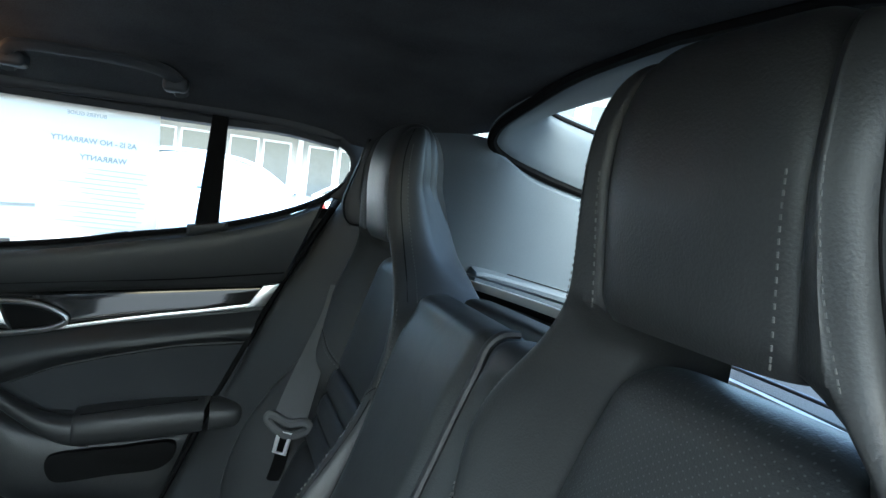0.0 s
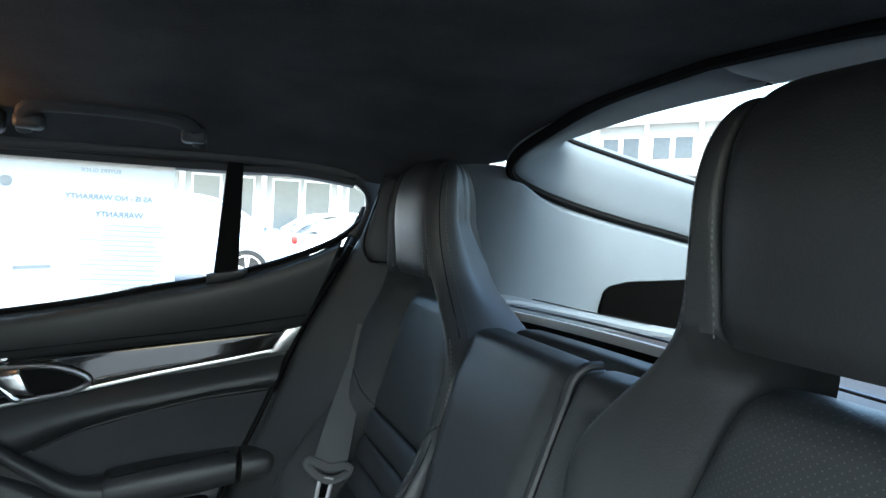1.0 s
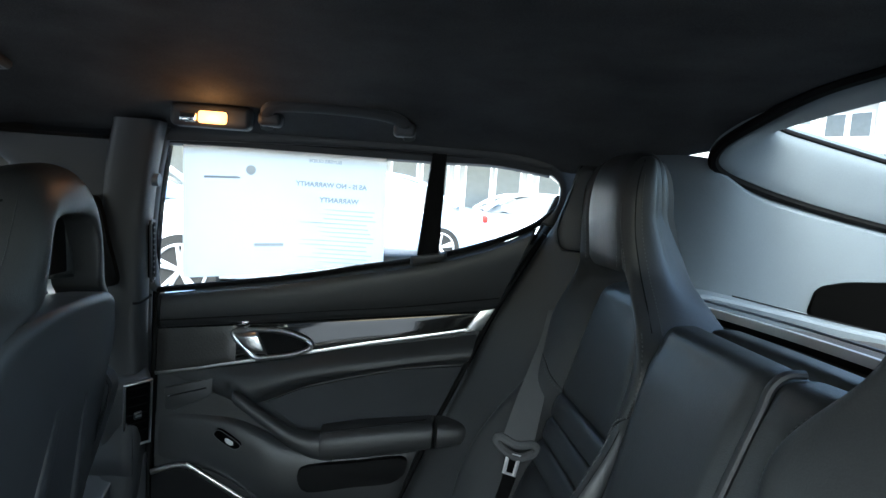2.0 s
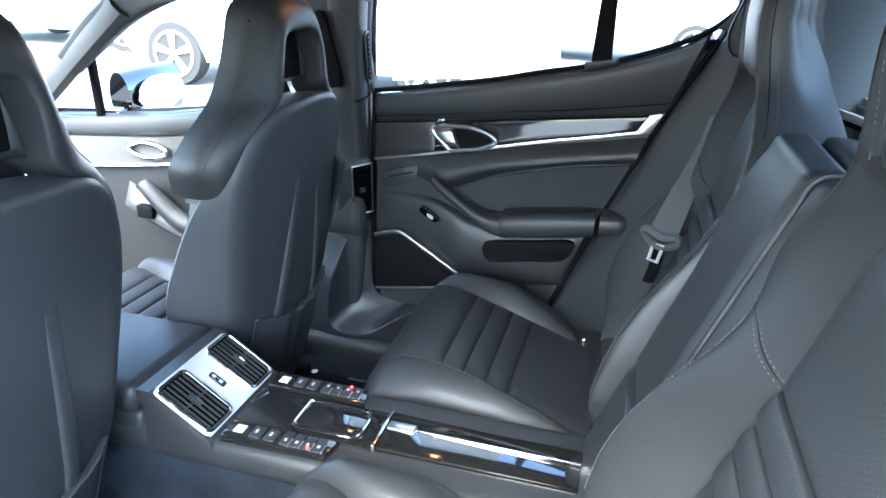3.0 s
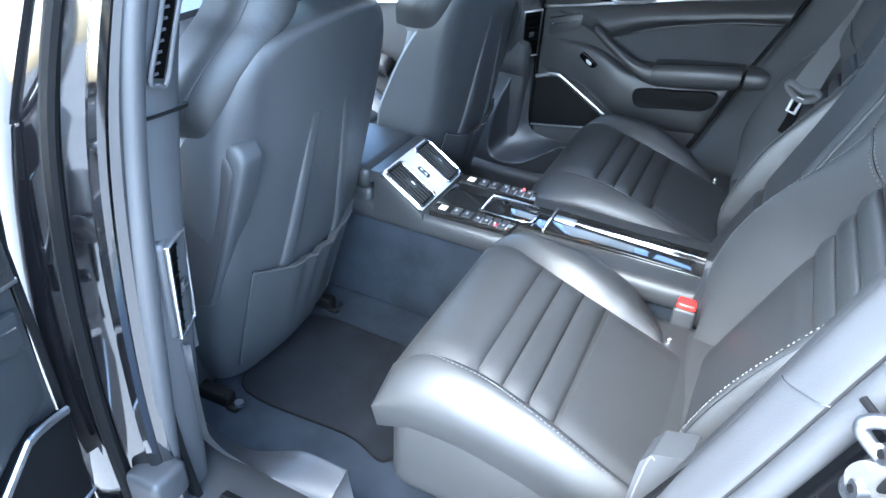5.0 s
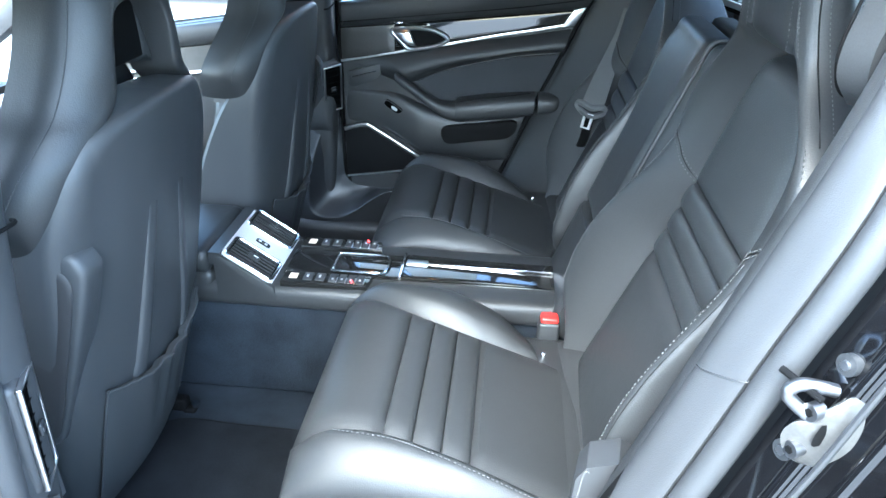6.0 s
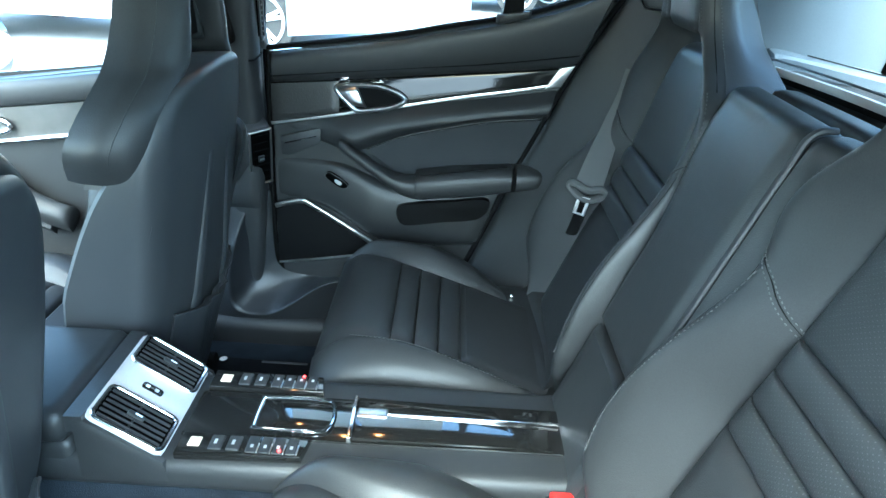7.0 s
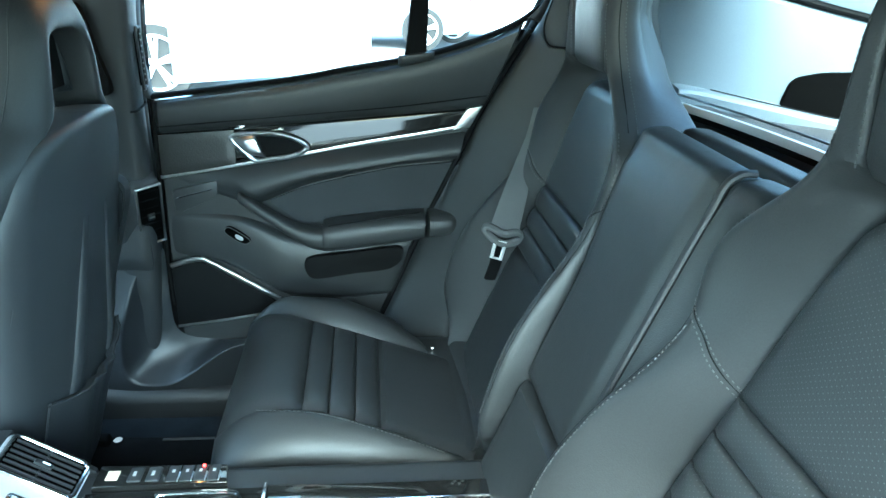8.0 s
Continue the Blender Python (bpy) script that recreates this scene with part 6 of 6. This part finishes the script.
def parked_car(label, paint, x, y, turn, high=1.45):
    car = thing("parked_car", label, "car", "parked cars")
    prof = [(-2.3, 0.62, 0.30), (-2.22, 0.8, 0.28), (-1.5, 0.92, 0.25), (-0.8, 0.98, 0.25), (0.6, 1.0, 0.25), (1.5, 1.02, 0.25), (2.1, 0.98, 0.28), (2.28, 0.75, 0.35)]
    bm = bmesh.new()
    rows = []
    for px, top, low in curve(prof, 36):
        w = 0.92 - 0.22 * max(0, (abs(px) - 1.7) / 0.6) ** 2
        rows.append([Vector((px, w * a, low + (top - low) * b)) for a, b in ((-0.9, 0), (-1, 0.2), (-1, 0.6), (-0.97, 0.8), (-0.88, 0.97), (-0.5, 1.0), (0, 1.01), (0.5, 1.0), (0.88, 0.97), (0.97, 0.8), (1, 0.6), (1, 0.2), (0.9, 0))])
    vs = grid_mesh(bm, rows, True)
    bm.faces.new(vs[0])
    bm.faces.new(vs[-1])
    body = part("body", bm, paint, car)
    bm = bmesh.new()
    rows = []
    for px, top in curve([(-1.15, 0.97, 0), (-0.55, high - 0.12, 0), (0.0, high, 0), (0.7, high - 0.02, 0), (1.3, high - 0.2, 0), (1.75, 1.02, 0)], 24) and [(p.x, p.y) for p in curve([(-1.15, 0.97, 0), (-0.55, high - 0.12, 0), (0.0, high, 0), (0.7, high - 0.02, 0), (1.3, high - 0.2, 0), (1.75, 1.02, 0)], 24)]:
        f = (top - 0.95) / (high - 0.95)
        rows.append([Vector((px, yy * (0.86 - 0.2 * f * abs(zz)), 0.94 + (top - 0.94) * zz)) for yy, zz in ((-1, 0), (-0.98, 0.5), (-0.93, 0.92), (-0.5, 1), (0, 1.02), (0.5, 1), (0.93, 0.92), (0.98, 0.5), (1, 0))])
    grid_mesh(bm, rows)
    cabin = part("cabin", bm, SMOKED, car, "dark glazed cabin")
    part("roof_panel", pad([(-0.5, -0.6, high - 0.05), (0.1, -0.62, high - 0.01), (0.9, -0.6, high - 0.05)], [(-0.5, 0.6, high - 0.05), (0.1, 0.62, high - 0.01), (0.9, 0.6, high - 0.05)], 0.035, (0, 0, 1), 16, 10, 0.03, 0.2, 0.4), paint, cabin)
    for s in (-1, 1):
        part("roof_post", tube([(-1.15, s * 0.83, 0.97), (-0.5, s * 0.64, high - 0.06), (0.9, s * 0.62, high - 0.06), (1.7, s * 0.8, 1.0)], 0.035, 24), paint, cabin)
        part("roof_post", tube([(0.25, s * 0.86, 0.95), (0.3, s * 0.65, high - 0.04)], 0.035, 4), paint, cabin)
        part("headlight", pad([(-2.2, s * 0.5, 0.68), (-2.1, s * 0.7, 0.72)], [(-2.15, s * 0.5, 0.8), (-1.95, s * 0.78, 0.84)], 0.03, (-1, s * 0.3, 0.2), 8, 8, 0.05, 0.2), CHROME, body)
        part("tail_light", rbox(2.16, 2.26, s * 0.62 - 0.16, s * 0.62 + 0.16, 0.78, 0.9, 0.03), RED, body)
        part("wing_mirror", rbox(-0.85, -0.7, s * 0.98 - 0.1, s * 0.98 + 0.1, 0.98, 1.1, 0.04), paint, body)
        for wx in (-1.42, 1.45):
            wh = part("wheel", tube([(wx, s * 0.76, 0.33), (wx, s * 0.95, 0.33)], 0.33, 2, sides=36), TYRE, car)
            part("rim_ring", tube([(wx + 0.235 * math.cos(q), s * 0.955, 0.33 + 0.235 * math.sin(q)) for q in [6.2832 * k / 24 for k in range(24)]], 0.014, 48, True), SILVER, wh)
            for k in range(5):
                q = 6.2832 * k / 5 + 0.3
                for e in (-0.13, 0.13):
                    part("spoke", tube([(wx, s * 0.955, 0.33), (wx + 0.23 * math.cos(q + e), s * 0.96, 0.33 + 0.23 * math.sin(q + e))], 0.018, 2), SILVER, wh)
    car.matrix_basis = pose(x, y, 0, 0, 0, turn)


parked_car("white parked sedan with silver alloy wheels", car_paint("white_paint", (0.8, 0.8, 0.8)), -3.1, 6.7, 180)
parked_car("white parked sports car with silver alloy wheels", car_paint("bright_white_paint", (0.82, 0.82, 0.82)), 3.2, 13.0, 0, 1.35)
parked_car("light blue parked car in the yard", car_paint("light_blue_paint", (0.45, 0.58, 0.72)), -0.35, 11.5, 0, 1.5)
parked_car("dark grey parked car in the yard", car_paint("dark_grey_paint", (0.06, 0.065, 0.07)), 5.5, 17.0, 0, 1.45)
parked_car("silver parked car in the yard", car_paint("silver_paint", (0.45, 0.46, 0.47)), -8.5, 9.0, 180, 1.45)

PANE = mat("sky_lit_pane", (0.1, 0.115, 0.125), 0.1, coat=0.3)
FACADE = mat("pale_render_wall", (0.34, 0.33, 0.31), 0.85, vary=0.1, stain=0.6, scale=20)


def showroom(x, y, turn, n, label):
    b = thing("showroom_building", label, "building", "showrooms")
    w = n * 3.0
    part("wall", rbox(-w / 2, w / 2, 0, 6, 0, 6.2, 0), FACADE, b)
    part("roof", rbox(-w / 2 - 0.6, w / 2 + 0.6, -0.6, 6.6, 6.2, 6.6, 0.05), PALE, b)
    part("canopy", rbox(-w / 2 - 0.3, w / 2 + 0.3, -1.4, 0, 3.2, 3.5, 0.05), PALE, b)
    for k in range(n):
        cx = -w / 2 + 3.0 * k + 1.5
        for z0, z1 in ((0.5, 2.8), (4.1, 5.5)):
            for e in (-0.62, 0.62):
                win = part("window", rbox(cx + e - 0.55, cx + e + 0.55, -0.06, 0.02, z0, z1, 0.02), PALE, b)
                part("pane", rbox(cx + e - 0.48, cx + e + 0.48, -0.075, -0.055, z0 + 0.08, z1 - 0.08, 0), PANE, win)
        part("pier", rbox(cx - 1.6, cx - 1.4, -0.2, 0.02, 0, 6.2, 0.02), PALE, b)
    b.matrix_basis = pose(x, y, 0, 0, 0, turn)


showroom(0, 27, 0, 12, "pale two storey showroom with white canopy")
showroom(27, 24, -62, 9, "pale two storey building with rows of windows")

# ---- papers on the far rear window ----
gd = thing("window_notice", "white printed sale notice taped inside the window", "notice", "window notices")
gy = lambda z: dy(z) + 0.008
part("sheet", slab([(-0.235, gy(0.985), 0.985), (-0.06, gy(0.985), 1.003), (0.148, gy(1.04), 1.042), (0.142, gy(1.245), 1.245), (-0.225, gy(1.24), 1.237)], (0, 0.0006, 0), 0), SHEET, gd)


def print_line(text, x, z, size, bold=False):
    cu = bpy.data.curves.new("print", "FONT")
    cu.body, cu.size, cu.extrude = text, size, 0.0002
    if bold:
        cu.offset = 0.0003
    ob = new("print", cu)
    ob.matrix_basis = Matrix.Translation((x, gy(z) - 0.0012, z)) @ Matrix.Rotation(radians(14.6), 4, "X") @ Matrix.Rotation(radians(90), 4, "X") @ Matrix.Diagonal((-1, 1, 1, 1))
    bpy.context.view_layer.update()
    me = bpy.data.meshes.new_from_object(ob.evaluated_get(bpy.context.evaluated_depsgraph_get()))
    m = ob.matrix_basis.copy()
    bpy.data.objects.remove(ob)
    me.transform(m)
    me.materials.clear()
    me.materials.append(INK)
    o = new("print", me)
    o.parent = gd


print_line("AS IS - NO WARRANTY", 0.108, 1.178, 0.0125, True)
print_line("WARRANTY", 0.094, 1.15, 0.013, True)
print_line("BUYERS GUIDE", 0.06, 1.222, 0.009)
random.seed(4)
for k in range(13):
    z = 1.135 - 0.0085 * k
    x1 = 0.13 - random.uniform(0, 0.02)
    part("print_bar", slab([(x1 - random.uniform(0.06, 0.15), gy(z) - 0.0012, z), (x1, gy(z) - 0.0012, z), (x1, gy(z) - 0.0012, z + 0.0016), (x1 - 0.1, gy(z) - 0.0012, z + 0.0016)], (0, -0.0002, 0), 0), FAINT, gd)
part("print_disc", tube([(-0.105, gy(1.2) - 0.001, 1.2), (-0.105, gy(1.2) - 0.002, 1.2)], 0.009, 1, sides=24), FAINT, gd)
part("print_bar", slab([(-0.19, gy(1.18) - 0.0012, 1.18), (-0.125, gy(1.18) - 0.0012, 1.183), (-0.125, gy(1.18) - 0.0012, 1.187), (-0.19, gy(1.18) - 0.0012, 1.184)], (0, -0.0002, 0), 0), INK, gd)
part("print_bar", slab([(-0.1, gy(1.05) - 0.0012, 1.056), (-0.045, gy(1.05) - 0.0012, 1.06), (-0.045, gy(1.05) - 0.0012, 1.066), (-0.1, gy(1.05) - 0.0012, 1.062)], (0, -0.0002, 0), 0), FAINT, gd)
